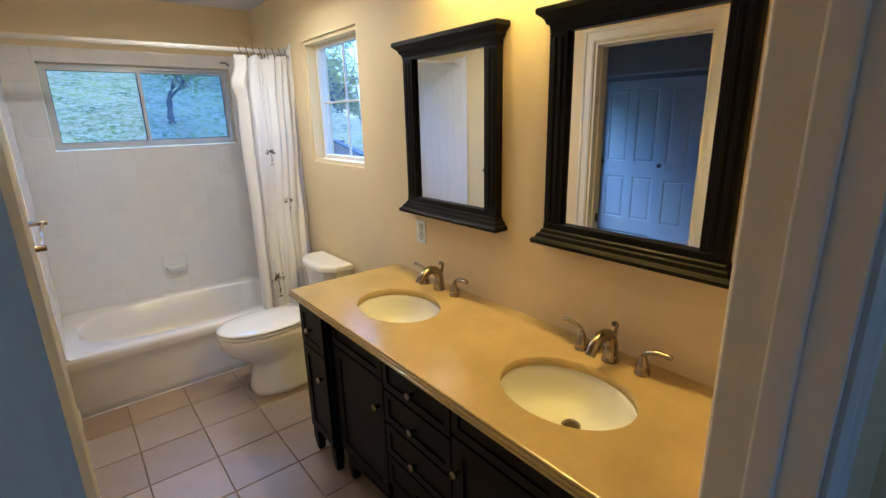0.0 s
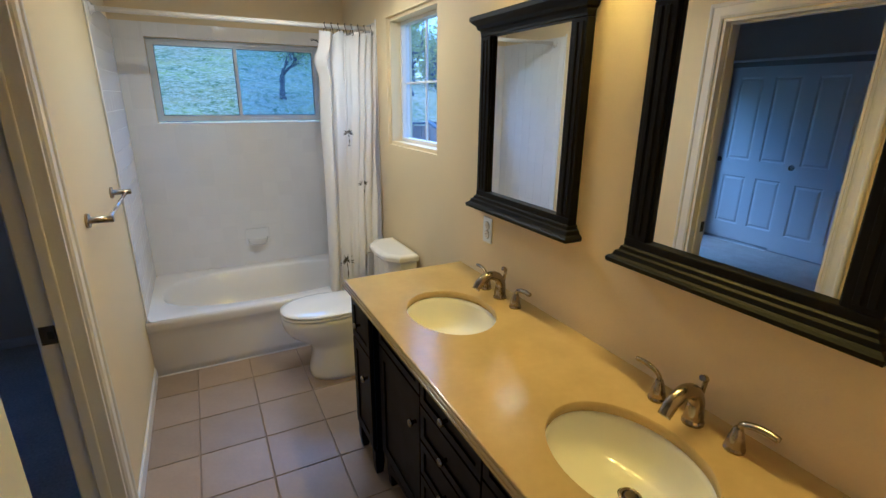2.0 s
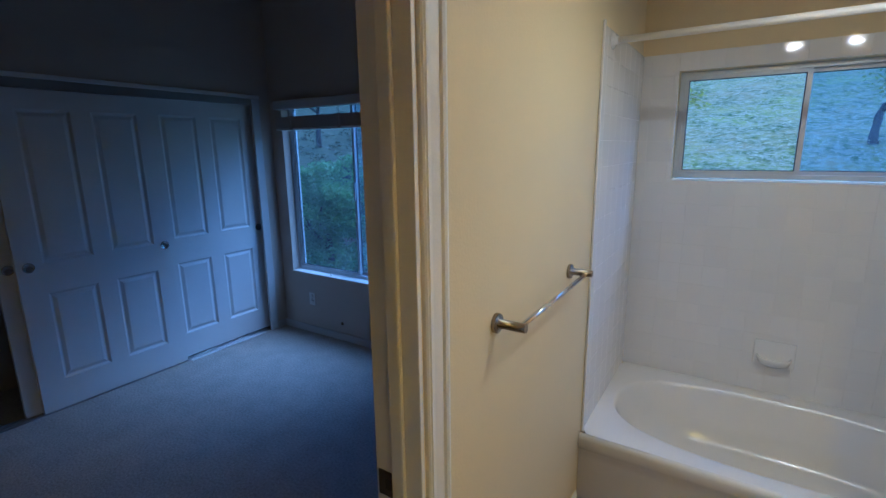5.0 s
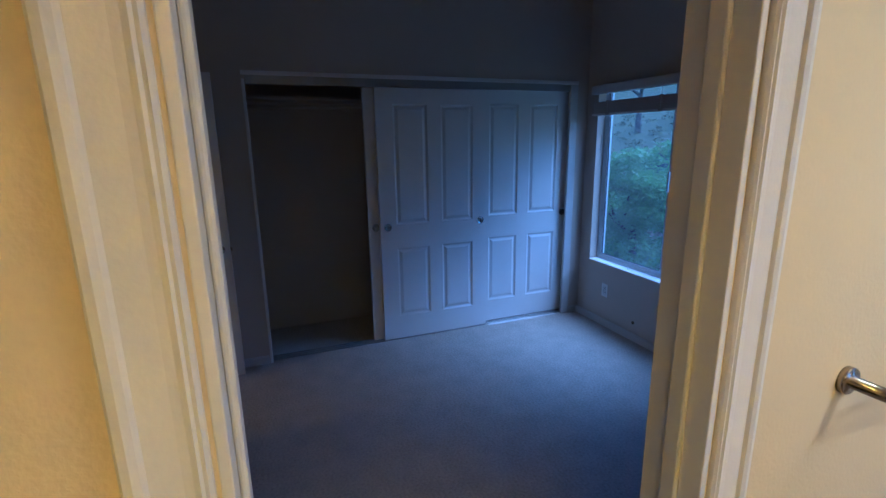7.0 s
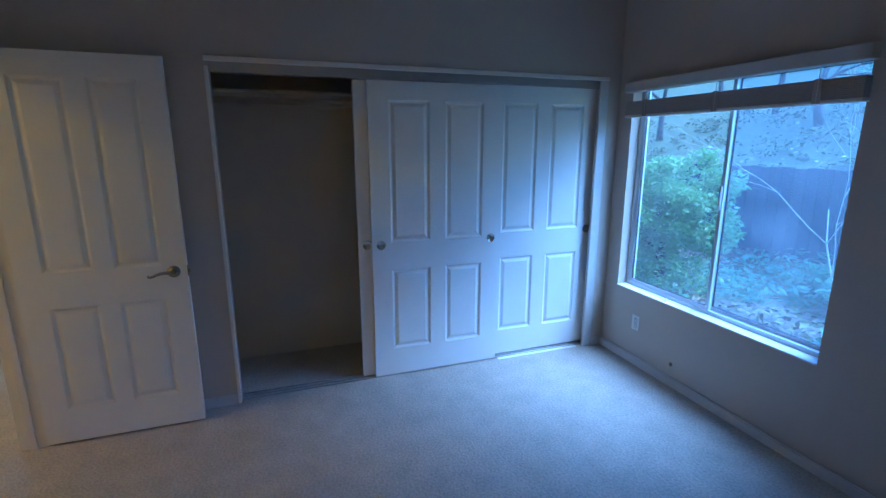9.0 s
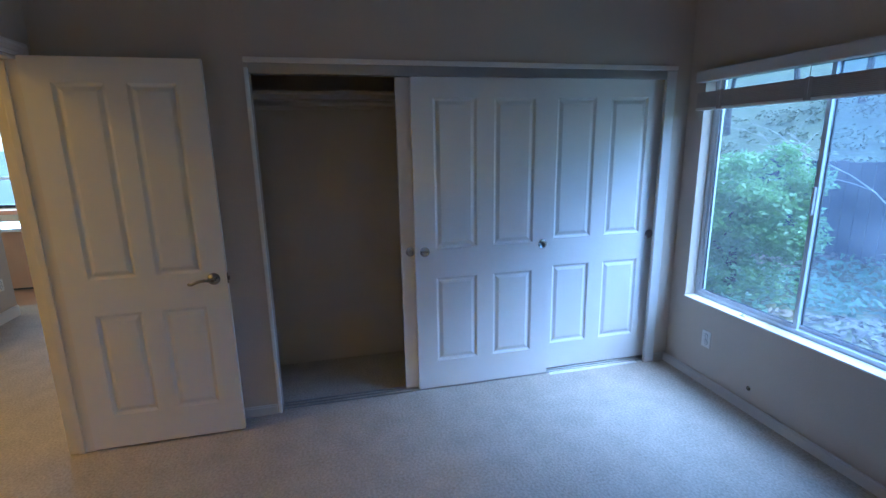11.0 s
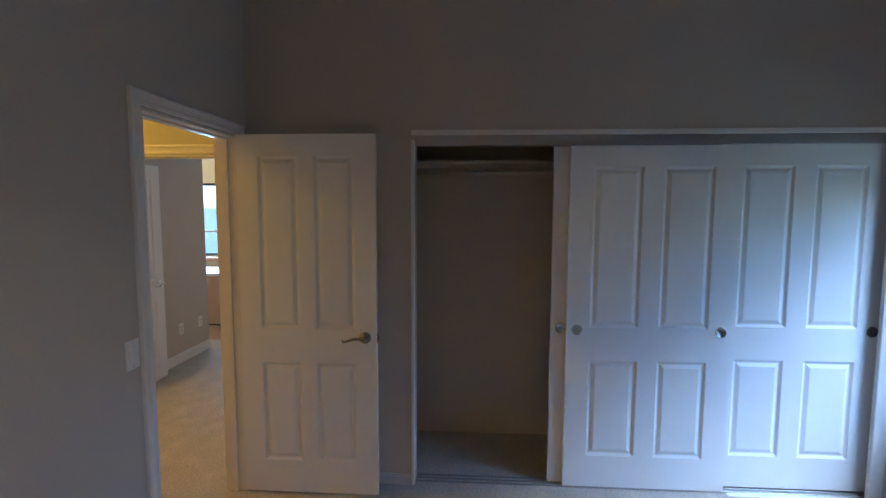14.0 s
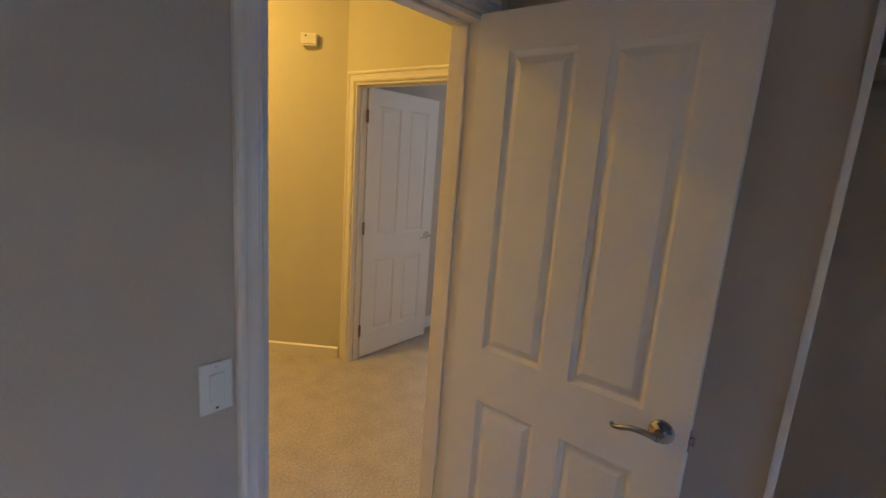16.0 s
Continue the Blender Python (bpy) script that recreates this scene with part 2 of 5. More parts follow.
def curve(points, n=8):
    """A smooth line through points (Catmull-Rom)."""
    p = [Vector(q) for q in points]
    p = [p[0] * 2 - p[1], *p, p[-1] * 2 - p[-2]]
    out = []
    for i in range(1, len(p) - 2):
        for k in range(n):
            t = k / n
            out.append(0.5 * (2 * p[i] + (p[i + 1] - p[i - 1]) * t + (2 * p[i - 1] - 5 * p[i] + 4 * p[i + 1] - p[i + 2]) * t * t + (3 * p[i] - p[i - 1] - 3 * p[i + 1] + p[i + 2]) * t ** 3))
    return out + [p[-2]]


def sweep(bm, profile, path, closed=False):
    """A moulding: profile rows (out, up) carried along path rows (point, out vector, up vector)."""
    rings = [[bm.verts.new(Vector(p) + Vector(o) * a + Vector(u) * b) for a, b in profile] for p, o, u in path]
    n = len(profile)
    pairs = list(zip(rings, rings[1:])) + ([(rings[-1], rings[0])] if closed else [])
    for a, b in pairs:
        for i in range(n):
            bm.faces.new((a[i], a[(i + 1) % n], b[(i + 1) % n], b[i]))
    if not closed:
        bm.faces.new(rings[0][::-1])
        bm.faces.new(rings[-1])
    return bm


def done(bm, name, material, smooth=None):
    bmesh.ops.recalc_face_normals(bm, faces=bm.faces[:])
    me = bpy.data.meshes.new(name)
    bm.to_mesh(me)
    bm.free()
    if material:
        me.materials.append(material)
    return me


def solid(name, bm, material, label="", category="", group="", kind="", at=None):
    ob = new(name, done(bm, name, material))
    if at is not None:
        ob.location = at
    return tagged(ob, label, category, group, kind)


def thing(name, at, label, category, group="", kind="", rz=0):
    ob = new(name)
    ob.empty_display_size = 0.05
    ob.matrix_basis = pose(*at, 0, 0, rz)
    return tagged(ob, label, category, group, kind)


def part(name, bm, material, parent, label=""):
    """One mesh under a thing or a part, in the thing's own coordinates."""
    ob = new(name, done(bm, name, material))
    ob.parent = parent
    if label:
        ob["label"] = label
    return ob


def B(*a, **k):
    return box(bmesh.new(), *a, **k)


def again(name, mesh, parent, at):
    """One more piece on a mesh that it shares."""
    ob = new(name, mesh)
    ob.parent, ob.location = parent, at
    return ob


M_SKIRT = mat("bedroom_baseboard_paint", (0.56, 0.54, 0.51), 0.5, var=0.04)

# ---- structure ----
side = lambda n, c: 1 if c.x < PX / 2 else 0
wall("wall_partition", (PX, 0.0), (SY - 0.12, BY), (0, CEIL_R), [(1.465, 2.185, 0, 2.04)], (M_WALL, M_ROOM), "cream painted wall with an open cased doorway", side)
wall("wall_north", (WX - 0.78, EX + 0.16), (BY, BY + 0.16), (0, CEIL_R), [(PX / 2, PX / 2, 0, 0), (0.182, 1.318, 1.452, 2.0), (-2.90, -1.445, 0.545, 2.03)], (M_ROOM, M_WALL), "outer wall with a bedroom and a bathroom window", lambda n, c: 1 if c.x > PX else 0)
east = wall("wall_east", (EX, EX + 0.16), (-2.5, BY), (0, CEIL_R), [(2.665, 3.33, 1.365, 2.07)], (M_WALL,), "cream painted bathroom wall with a window")
# rounded plaster corner round the east window
bm = bmesh.new()
bm.from_mesh(east.data)
soft = [e for e in bm.edges if len(e.link_faces) == 2 and e.calc_face_angle(0) > 0.5 and all(abs(v.co.x - EX) < 1e-4 and 2.66 < v.co.y < 3.34 and 1.36 < v.co.z < 2.08 for v in e.verts)]
bmesh.ops.bevel(bm, geom=soft, offset=0.02, segments=4, affect="EDGES")
bm.to_mesh(east.data)
bm.free()
wall("wall_bath_south", (0.0, EX), (BS - 0.12, BS), (0, CEIL_R), [(0.09, 0.83, 0, 2.04)], (M_WALL,), "cream painted wall with a doorway")
wall("wall_south", (WX - 0.78, PX), (SY - 0.12, SY), (0, CEIL_R), [(-2.918, -2.162, 0, 2.04)], (M_ROOM, M_HALL), "greige bedroom wall with an open doorway", lambda n, c: 1 if c.y < SY - 0.1 else 0)
wall("wall_west", (WX - 0.12, WX), (SY, BY), (0, CEIL_R), [(1.503, 4.14, 0, 2.03)], (M_ROOM,), "greige bedroom wall with a wide closet opening")
wall("wall_closet_back", (WX - 0.78, WX - 0.68), (SY, BY), (0, CEIL_R), (), (M_ROOM,), "dim greige closet back wall")
wall("wall_closet_south", (WX - 0.68, WX - 0.12), (1.20, 1.28), (0, CEIL_R), (), (M_ROOM,), "greige closet end wall")
# the room the walk starts from
wall("wall_start_south", (-1.1, EX), (-2.62, -2.5), (0, CEIL_R), [(-0.4, 1.0, 0.7, 2.1)], (M_ROOM,), "plain wall with a window opening")
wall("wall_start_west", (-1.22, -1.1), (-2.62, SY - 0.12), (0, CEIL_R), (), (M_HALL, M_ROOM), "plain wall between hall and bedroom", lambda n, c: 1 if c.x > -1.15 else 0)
# hall and the room beyond it
HX = -3.82
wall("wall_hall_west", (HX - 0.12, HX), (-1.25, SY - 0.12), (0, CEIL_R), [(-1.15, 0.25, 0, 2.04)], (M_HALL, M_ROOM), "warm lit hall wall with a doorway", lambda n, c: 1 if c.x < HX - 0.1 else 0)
bm = bmesh.new()
pts = [(HX, -1.25), (HX + 0.86, -2.45), (HX + 0.74, -2.52), (HX - 0.12, -1.25)]
lo, hi = [bm.verts.new((x, y, 0)) for x, y in pts], [bm.verts.new((x, y, CEIL_R)) for x, y in pts]
for i in range(4):
    bm.faces.new((lo[i], lo[(i + 1) % 4], hi[(i + 1) % 4], hi[i]))
bm.faces.new(lo), bm.faces.new(hi)
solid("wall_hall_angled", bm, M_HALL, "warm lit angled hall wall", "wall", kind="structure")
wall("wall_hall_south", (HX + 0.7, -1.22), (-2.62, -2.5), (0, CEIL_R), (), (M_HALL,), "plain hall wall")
wall("wall_far_divider", (-5.62, HX - 0.12), (-1.37, -1.25), (0, CEIL_R), (), (M_ROOM,), "greige wall in the far room")
wall("wall_far_north", (-8.2, HX - 0.12), (SY - 0.13, SY - 0.01), (0, CEIL_R), (), (M_ROOM,), "plain far room wall")
wall("wall_far_west", (-8.32, -8.2), (-4.3, SY - 0.01), (0, CEIL_R), [(-3.5, -1.9, 0.82, 2.06)], (M_HALL,), "far room wall with a window")
wall("wall_far_south", (-8.2, HX), (-4.42, -4.3), (0, CEIL_R), (), (M_HALL,), "plain far room wall")
wall("wall_far_east", (HX - 0.12, HX), (-4.3, -1.40), (0, CEIL_R), (), (M_HALL,), "plain far room wall")

solid("floor", B(0.0, EX, BS - 0.12, BY, -0.2, -0.008), M_FGROUT, "brown grout bed under square bathroom floor tiles", "floor", kind="structure")
solid("floor_carpet", cells([-5.95, PX, 0.0, EX], [-4.3, BS - 0.12, BY], [-0.2, 0.0], lambda x, y, z: x > PX and y > BS - 0.12), M_CARPET, "greige cut pile carpet", "carpet", kind="structure")
solid("floor_door_sill", B(PX, 0.0, BS - 0.12, BY, -0.2, -0.001), M_CARPET, "carpet in the bathroom doorway", "carpet", kind="structure")
M_WOODF = mat("far_wood_floor", (0.33, 0.19, 0.10), 0.35, var=0.2, scale=12, fine=0.1)
solid("floor_wood", B(-8.2, -5.95, -4.3, SY, -0.2, 0.0), M_WOODF, "brown wooden floor in the far room", "floor", kind="structure")
solid("ceiling", B(0.001, EX - 0.001, BS + 0.001, BY - 0.001, CEIL_B, CEIL_B + 0.1), M_CEIL, "off-white bathroom ceiling", "ceiling", kind="structure")
solid("ceiling_high", B(-8.4, EX + 0.2, -4.5, BY + 0.2, CEIL_R, CEIL_R + 0.15), M_CEIL, "high off-white ceiling", "ceiling", kind="structure")


def casing_profile(w=0.06):
    return [(0, 0), (0, 0.009), (0.004, 0.013), (0.008, 0.0115), (0.011, 0.0148), (0.017, 0.0125), (0.026, 0.0115), (w - 0.023, 0.0132), (w - 0.019, 0.0185), (w - 0.012, 0.021), (w - 0.004, 0.0195), (w, 0.014), (w, 0)]


def casing(name, axis, at, n, a0, a1, top, w=0.06, label="white painted door casing"):
    """Mitred casing round an opening. axis: the wall's direction; at: its plane; n: which way it faces."""
    bm = bmesh.new()
    prof = casing_profile(w)
    rows = []
    out = Vector((n, 0, 0)) if axis == "y" else Vector((0, n, 0))
    u = Vector((0, 1, 0)) if axis == "y" else Vector((1, 0, 0))
    base = out * (at * n)
    r = 0.006
    for p, o in ((u * (a0 - r), -u), (u * (a0 - r) + Vector((0, 0, top + r)), -u + Vector((0, 0, 1))), (u * (a1 + r) + Vector((0, 0, top + r)), u + Vector((0, 0, 1))), (u * (a1 + r), u)):
        rows.append((base + p, o, out))
    sweep(bm, prof, rows)
    return solid(name, bm, M_TRIM, label, "door trim", kind="structure")


def jamb(name, axis, lo, hi, a0, a1, top, stop, label="white painted door jamb"):
    """Jamb boards with a door stop inside an opening; lo, hi: across the wall; stop: where the stop lies."""
    bm = bmesh.new()
    t = 0.012

    def put(u0, u1, w0, w1, z0, z1, b=0.002):
        if axis == "y":
            box(bm, w0, w1, u0, u1, z0, z1, b)
        else:
            box(bm, u0, u1, w0, w1, z0, z1, b)
    put(a0 - 0.001, a0 + t, lo - 0.003, hi + 0.003, 0, top)
    put(a1 - t, a1 + 0.001, lo - 0.003, hi + 0.003, 0, top)
    put(a0 + t, a1 - t, lo - 0.003, hi + 0.003, top - t, top + 0.001)
    put(a0 + t, a0 + t + 0.011, stop - 0.017, stop + 0.017, 0, top - t, 0.004)
    put(a1 - t - 0.011, a1 - t, stop - 0.017, stop + 0.017, 0, top - t, 0.004)
    put(a0 + t, a1 - t, stop - 0.017, stop + 0.017, top - t - 0.011, top - t, 0.004)
    return solid(name, bm, M_TRIM, label, "door jamb", kind="structure")


jamb("trim_jamb_bath", "y", PX, 0.0, 1.465, 2.185, 2.04, -0.055)
casing("trim_casing_bath", "y", 0.0, 1, 1.465, 2.185, 2.04, 0.078)
casing("trim_casing_bath_room_side", "y", PX, -1, 1.465, 2.185, 2.04, 0.06)
jamb("trim_jamb_start", "x", BS - 0.12, BS, 0.09, 0.83, 2.04, BS - 0.065)
solid("trim_jamb_start_return", B(0.1025, 0.165, 0.468, 0.505, 0.0, 2.026, 0.008), M_TRIM, "white painted jamb return", "door jamb", kind="structure")
casing("trim_casing_start", "x", BS, 1, 0.09, 0.83, 2.04, 0.05)
casing("trim_casing_start_outer", "x", BS - 0.12, -1, 0.09, 0.83, 2.04, 0.06)
jamb("trim_jamb_hall", "x", SY - 0.12, SY, -2.918, -2.162, 2.04, SY - 0.06)
casing("trim_casing_hall_room_side", "x", SY, 1, -2.918, -2.162, 2.04, 0.06)
casing("trim_casing_hall", "x", SY - 0.12, -1, -2.918, -2.162, 2.04, 0.06)
jamb("trim_jamb_far", "y", HX - 0.12, HX, -1.15, 0.25, 2.04, HX - 0.05)
casing("trim_casing_far", "y", HX, 1, -1.15, 0.25, 2.04, 0.07)


def baseboard(name, x0, x1, y0, y1, h=0.08, label="white painted baseboard", paint=None):
    bm = bmesh.new()
    box(bm, x0, x1, y0, y1, 0, h - 0.012, 0.001, 1)
    dx, dy = (0.004, 0) if x1 - x0 < y1 - y0 else (0, 0.004)
    box(bm, x0 + dx * 0.6, x1 - dx * 0.6, y0 + dy * 0.6, y1 - dy * 0.6, h - 0.012, h, 0.003, 2)
    return solid(name, bm, paint or M_TRIM, label, "baseboard", kind="structure")


baseboard("baseboard", 0.0, 0.012, 2.262, 3.38)
baseboard("baseboard_bath_east", EX - 0.012, EX, 2.4, 3.38)
baseboard("baseboard_bath_start", 0.0, 0.012, 0.55, 1.39)
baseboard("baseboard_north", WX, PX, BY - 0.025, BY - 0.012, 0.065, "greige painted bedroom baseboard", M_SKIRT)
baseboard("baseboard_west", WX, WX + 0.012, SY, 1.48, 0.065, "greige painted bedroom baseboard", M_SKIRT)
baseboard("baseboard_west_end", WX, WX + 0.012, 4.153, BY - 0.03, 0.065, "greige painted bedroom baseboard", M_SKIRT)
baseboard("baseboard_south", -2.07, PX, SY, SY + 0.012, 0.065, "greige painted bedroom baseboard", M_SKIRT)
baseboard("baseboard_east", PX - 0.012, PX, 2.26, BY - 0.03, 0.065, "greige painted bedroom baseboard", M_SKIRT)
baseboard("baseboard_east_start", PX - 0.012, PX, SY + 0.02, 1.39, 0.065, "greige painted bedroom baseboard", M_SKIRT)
baseboard("baseboard_far", -5.62, HX - 0.2, -1.25, -1.237, 0.11)
bm = bmesh.new()
d = Vector((0.86, -1.2, 0)).normalized()
nrm = Vector((1.2, 0.86, 0)).normalized()
p0, p1 = Vector((HX, -1.25, 0)) + d * 0.01, Vector((HX + 0.86, -2.45, 0))
sweep(bm, [(0, 0), (0, 0.085), (0.012, 0.075), (0.012, 0)], [(p0, nrm, (0, 0, 1)), (p1, nrm, (0, 0, 1))])
solid("baseboard_hall", bm, M_TRIM, "white painted baseboard", "baseboard", kind="structure")

# closet lining: thin casing, head track
bm = bmesh.new()
for y0, y1, z0, z1 in ((1.486, 1.506, 0, 2.03), (1.486, 4.152, 2.056, 2.084)):
    box(bm, WX - 0.02, WX + 0.014, y0, y1, z0, z1, 0.004)
solid("trim_closet", bm, M_TRIM, "white painted closet trim", "door trim", kind="structure")
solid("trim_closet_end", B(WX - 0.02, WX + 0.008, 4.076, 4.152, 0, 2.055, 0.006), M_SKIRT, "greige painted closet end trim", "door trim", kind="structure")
M_STEEL = mat("track_steel", (0.45, 0.44, 0.43), 0.35, metal=0.9)
bm = bmesh.new()
box(bm, WX - 0.11, WX - 0.011, 1.51, 4.075, 2.006, 2.026, 0.002)
box(bm, WX - 0.010, WX + 0.004, 1.509, 4.075, 2.000, 2.054, 0.002)
solid("trim_closet_track", bm, M_STEEL, "metal sliding door track", "door track", kind="structure")
bm = bmesh.new()
for k in range(3):
    box(bm, WX - 0.10 + 0.034 * k, WX - 0.094 + 0.034 * k, 1.51, 4.075, 0.001, 0.012, 0.001, 1)
solid("trim_closet_floor_track", bm, M_STEEL, "thin metal floor track", "door track", kind="structure")


# the white stands for light falling on the floor guide
solid("trim_closet_guide", B(WX - 0.030, WX + 0.003, 3.32, 4.02, 0.001, 0.006, 0.001, 1), M_PORC, "floor guide strip of the closet doors, the light on it painted white", "door track", kind="structure")


# ---- doors ----
def panel_door(name, w, h, t, label, category="door", group="", pull=None, lever=None, hinge=False):
    """A moulded four-panel door leaf; local x along its width from the hinge, y its thickness, z up."""
    ob = thing(name, (0, 0, 0), label, category, group)
    s = 0.118 if w < 0.85 else 0.13
    mid = 0.09 if w < 0.85 else 0.11
    pw = (w - 2 * s - mid) / 2
    xs = [0, s, s + pw, s + pw + mid, w - s, w]
    zs = [0, 0.19, 0.765, 0.955, h - 0.115, h]
    rec = 0.0108

    def inside(x, z):
        return (s < x < s + pw or s + pw + mid < x < w - s) and (0.19 < z < 0.765 or 0.955 < z < h - 0.115)
    bm = cells(xs, [0, rec, t - rec, t], zs, lambda x, y, z: inside(x, z) and (y < rec or y > t - rec))
    edge = [e for e in bm.edges if len(e.link_faces) == 2 and e.calc_face_angle(0) > 0.5]
    bmesh.ops.bevel(bm, geom=edge, offset=0.003, segments=2, affect="EDGES")
    leaf = part("leaf", bm, M_DOOR, ob)
    for x0, x1 in ((s, s + pw), (s + pw + mid, w - s)):
        for z0, z1 in ((0.19, 0.765), (0.955, h - 0.115)):
            for y0, out in ((rec, -1), (t - rec, 1)):
                bm = bmesh.new()
                rows = [(0.0005, 0.0086), (0.003, 0.0080), (0.013, 0.0014), (0.018, 0.0004), (0.021, 0.0008), (0.040, 0.0088), (0.044, 0.0092)]
                rings = []
                for d, hh in rows:
                    y = y0 + out * hh
                    rings.append([bm.verts.new(c) for c in ((x0 + d, y, z0 + d), (x1 - d, y, z0 + d), (x1 - d, y, z1 - d), (x0 + d, y, z1 - d))])
                for a, b in zip(rings, rings[1:]):
                    for i in range(4):
                        bm.faces.new((a[i], a[(i + 1) % 4], b[(i + 1) % 4], b[i]))
                bm.faces.new(rings[-1])
                part("panel", bm, M_DOOR, ob)
    if pull:
        for x in pull:
            bm = bmesh.new()
            lathe(bm, [(0.0005, -0.0006), (0.010, -0.0008), (0.018, -0.0016), (0.023, -0.0032), (0.026, -0.0052), (0.029, -0.0052), (0.031, -0.0034), (0.031, 0.001)], (x, 0, 0.94), "y", 24)
            part("finger_pull", bm, M_PULL, ob, "round recessed chrome finger pull")
    if lever:
        for sgn, y in ((-1, 0.0), (1, t)):
            bm = bmesh.new()
            lathe(bm, [(0.033, 0), (0.033, 0.004), (0.028, 0.008), (0.014, 0.011), (0.011, 0.02), (0.012, 0.045), (0.009, 0.05)], (0, 0, 0), "y", 24)
            for v in bm.verts:
                v.co = Vector((v.co.x + w - 0.065, y + sgn * v.co.y, v.co.z + 0.915))
            rose = part("rosette", bm, lever, ob, "round metal door rosette")
            bm = bmesh.new()
            px = w - 0.065
            line = curve([(px, y + sgn * 0.045, 0.915), (px - 0.03, y + sgn * 0.052, 0.921), (px - 0.065, y + sgn * 0.05, 0.917), (px - 0.095, y + sgn * 0.047, 0.905), (px - 0.112, y + sgn * 0.045, 0.902), (px - 0.118, y + sgn * 0.045, 0.91)], 5)
            tube(bm, line, [0.0095 - 0.004 * i / len(line) for i in range(len(line))], 10)
            part("lever", bm, lever, rose, "curved metal lever")
        part("latch_plate", B(w - 0.001, w + 0.0015, t / 2 - 0.012, t / 2 + 0.012, 0.88, 0.94, 0.0005, 1), lever, ob)
        part("latch_bolt", B(w, w + 0.012, t / 2 - 0.006, t / 2 + 0.006, 0.900, 0.922, 0.002), lever, ob, "spring latch bolt")
    if hinge:
        for z in (0.22, 1.02, 1.82):
            bm = bmesh.new()
            lathe(bm, [(0.007, 0), (0.007, 0.09)], (-0.006, t + 0.004 if hinge == "behind" else -0.004, z - 0.045), "z", 10)
            box(bm, -0.004, -0.001, 0.0, 0.03, z - 0.045, z + 0.045)
            part("hinge", bm, M_TRIM if hinge == "behind" else M_NICKEL, ob, "painted butt hinge" if hinge == "behind" else "metal butt hinge")
    return ob


# bedroom door, swung open in front of the closet wall
d = panel_door("door_1", 0.771, 2.03, 0.035, "white four-panel door standing open beside the closet", lever=M_LEVER, hinge="behind")
d.matrix_basis = pose(-2.893, 0.541, 0.015, 0, 0, 90)
# door to the far room, open
d = panel_door("door_2", 0.76, 2.02, 0.035, "white four-panel door standing open in the far room", lever=M_CHROME, hinge=True)
d.matrix_basis = pose(HX - 0.095, -1.125, 0.012, 0, 0, 180)
# bathroom door of the start room, open along the wall
d = panel_door("door_3", 0.665, 2.02, 0.035, "white panelled door with a nickel lever standing open", lever=M_NICKEL, hinge=True)
d.matrix_basis = pose(0.120, 0.515, 0.012, 0, 0, 90)
# closet sliding doors
for name, y0, x, pulls, word in (("sliding_door", 2.38, WX - 0.022, (0.06, 0.86), "front white sliding closet door with chrome pulls"),
                                 ("sliding_door", 3.208, WX - 0.060, (0.872,), "white sliding closet door behind the front one"),
                                 ("sliding_door", 2.298, WX - 0.060, (0.057,), "white sliding closet door pushed behind the others")):
    d = panel_door(name, 0.92 if y0 > 2.3 else 0.88, 1.985, 0.032, word, "closet door", "closet sliding doors", pull=pulls)
    d.matrix_basis = pose(x, y0, 0.014 if y0 < 3 else 0.024, 0, 0, 90)

# closet shelf and rod
M_ROD = mat("rod_wood", (0.46, 0.40, 0.32), 0.5, var=0.15, scale=10, fine=0.1)
st = thing("closet_shelf", (WX - 0.68, 1.285, 1.93), "painted closet shelf with a hanging rod", "shelf")
part("board", B(0.0, 0.32, 0.0, 2.9, 0.0, 0.02, 0.002), M_ROOM, st)
part("cleat", B(0.0, 0.02, 0.0, 2.9, -0.07, 0.0, 0.002), M_ROOM, st)
bm = bmesh.new()
tube(bm, [(0.28, 0.0, -0.05), (0.28, 2.9, -0.05)], 0.016, 14)
part("rod", bm, M_ROD, st, "round wooden hanging rod")


# ---- windows ----
def pane(name, bm, parent, glazing=None):
    ob = part(name, bm, glazing or M_GLASS, parent)
    ob.visible_shadow = False
    return ob


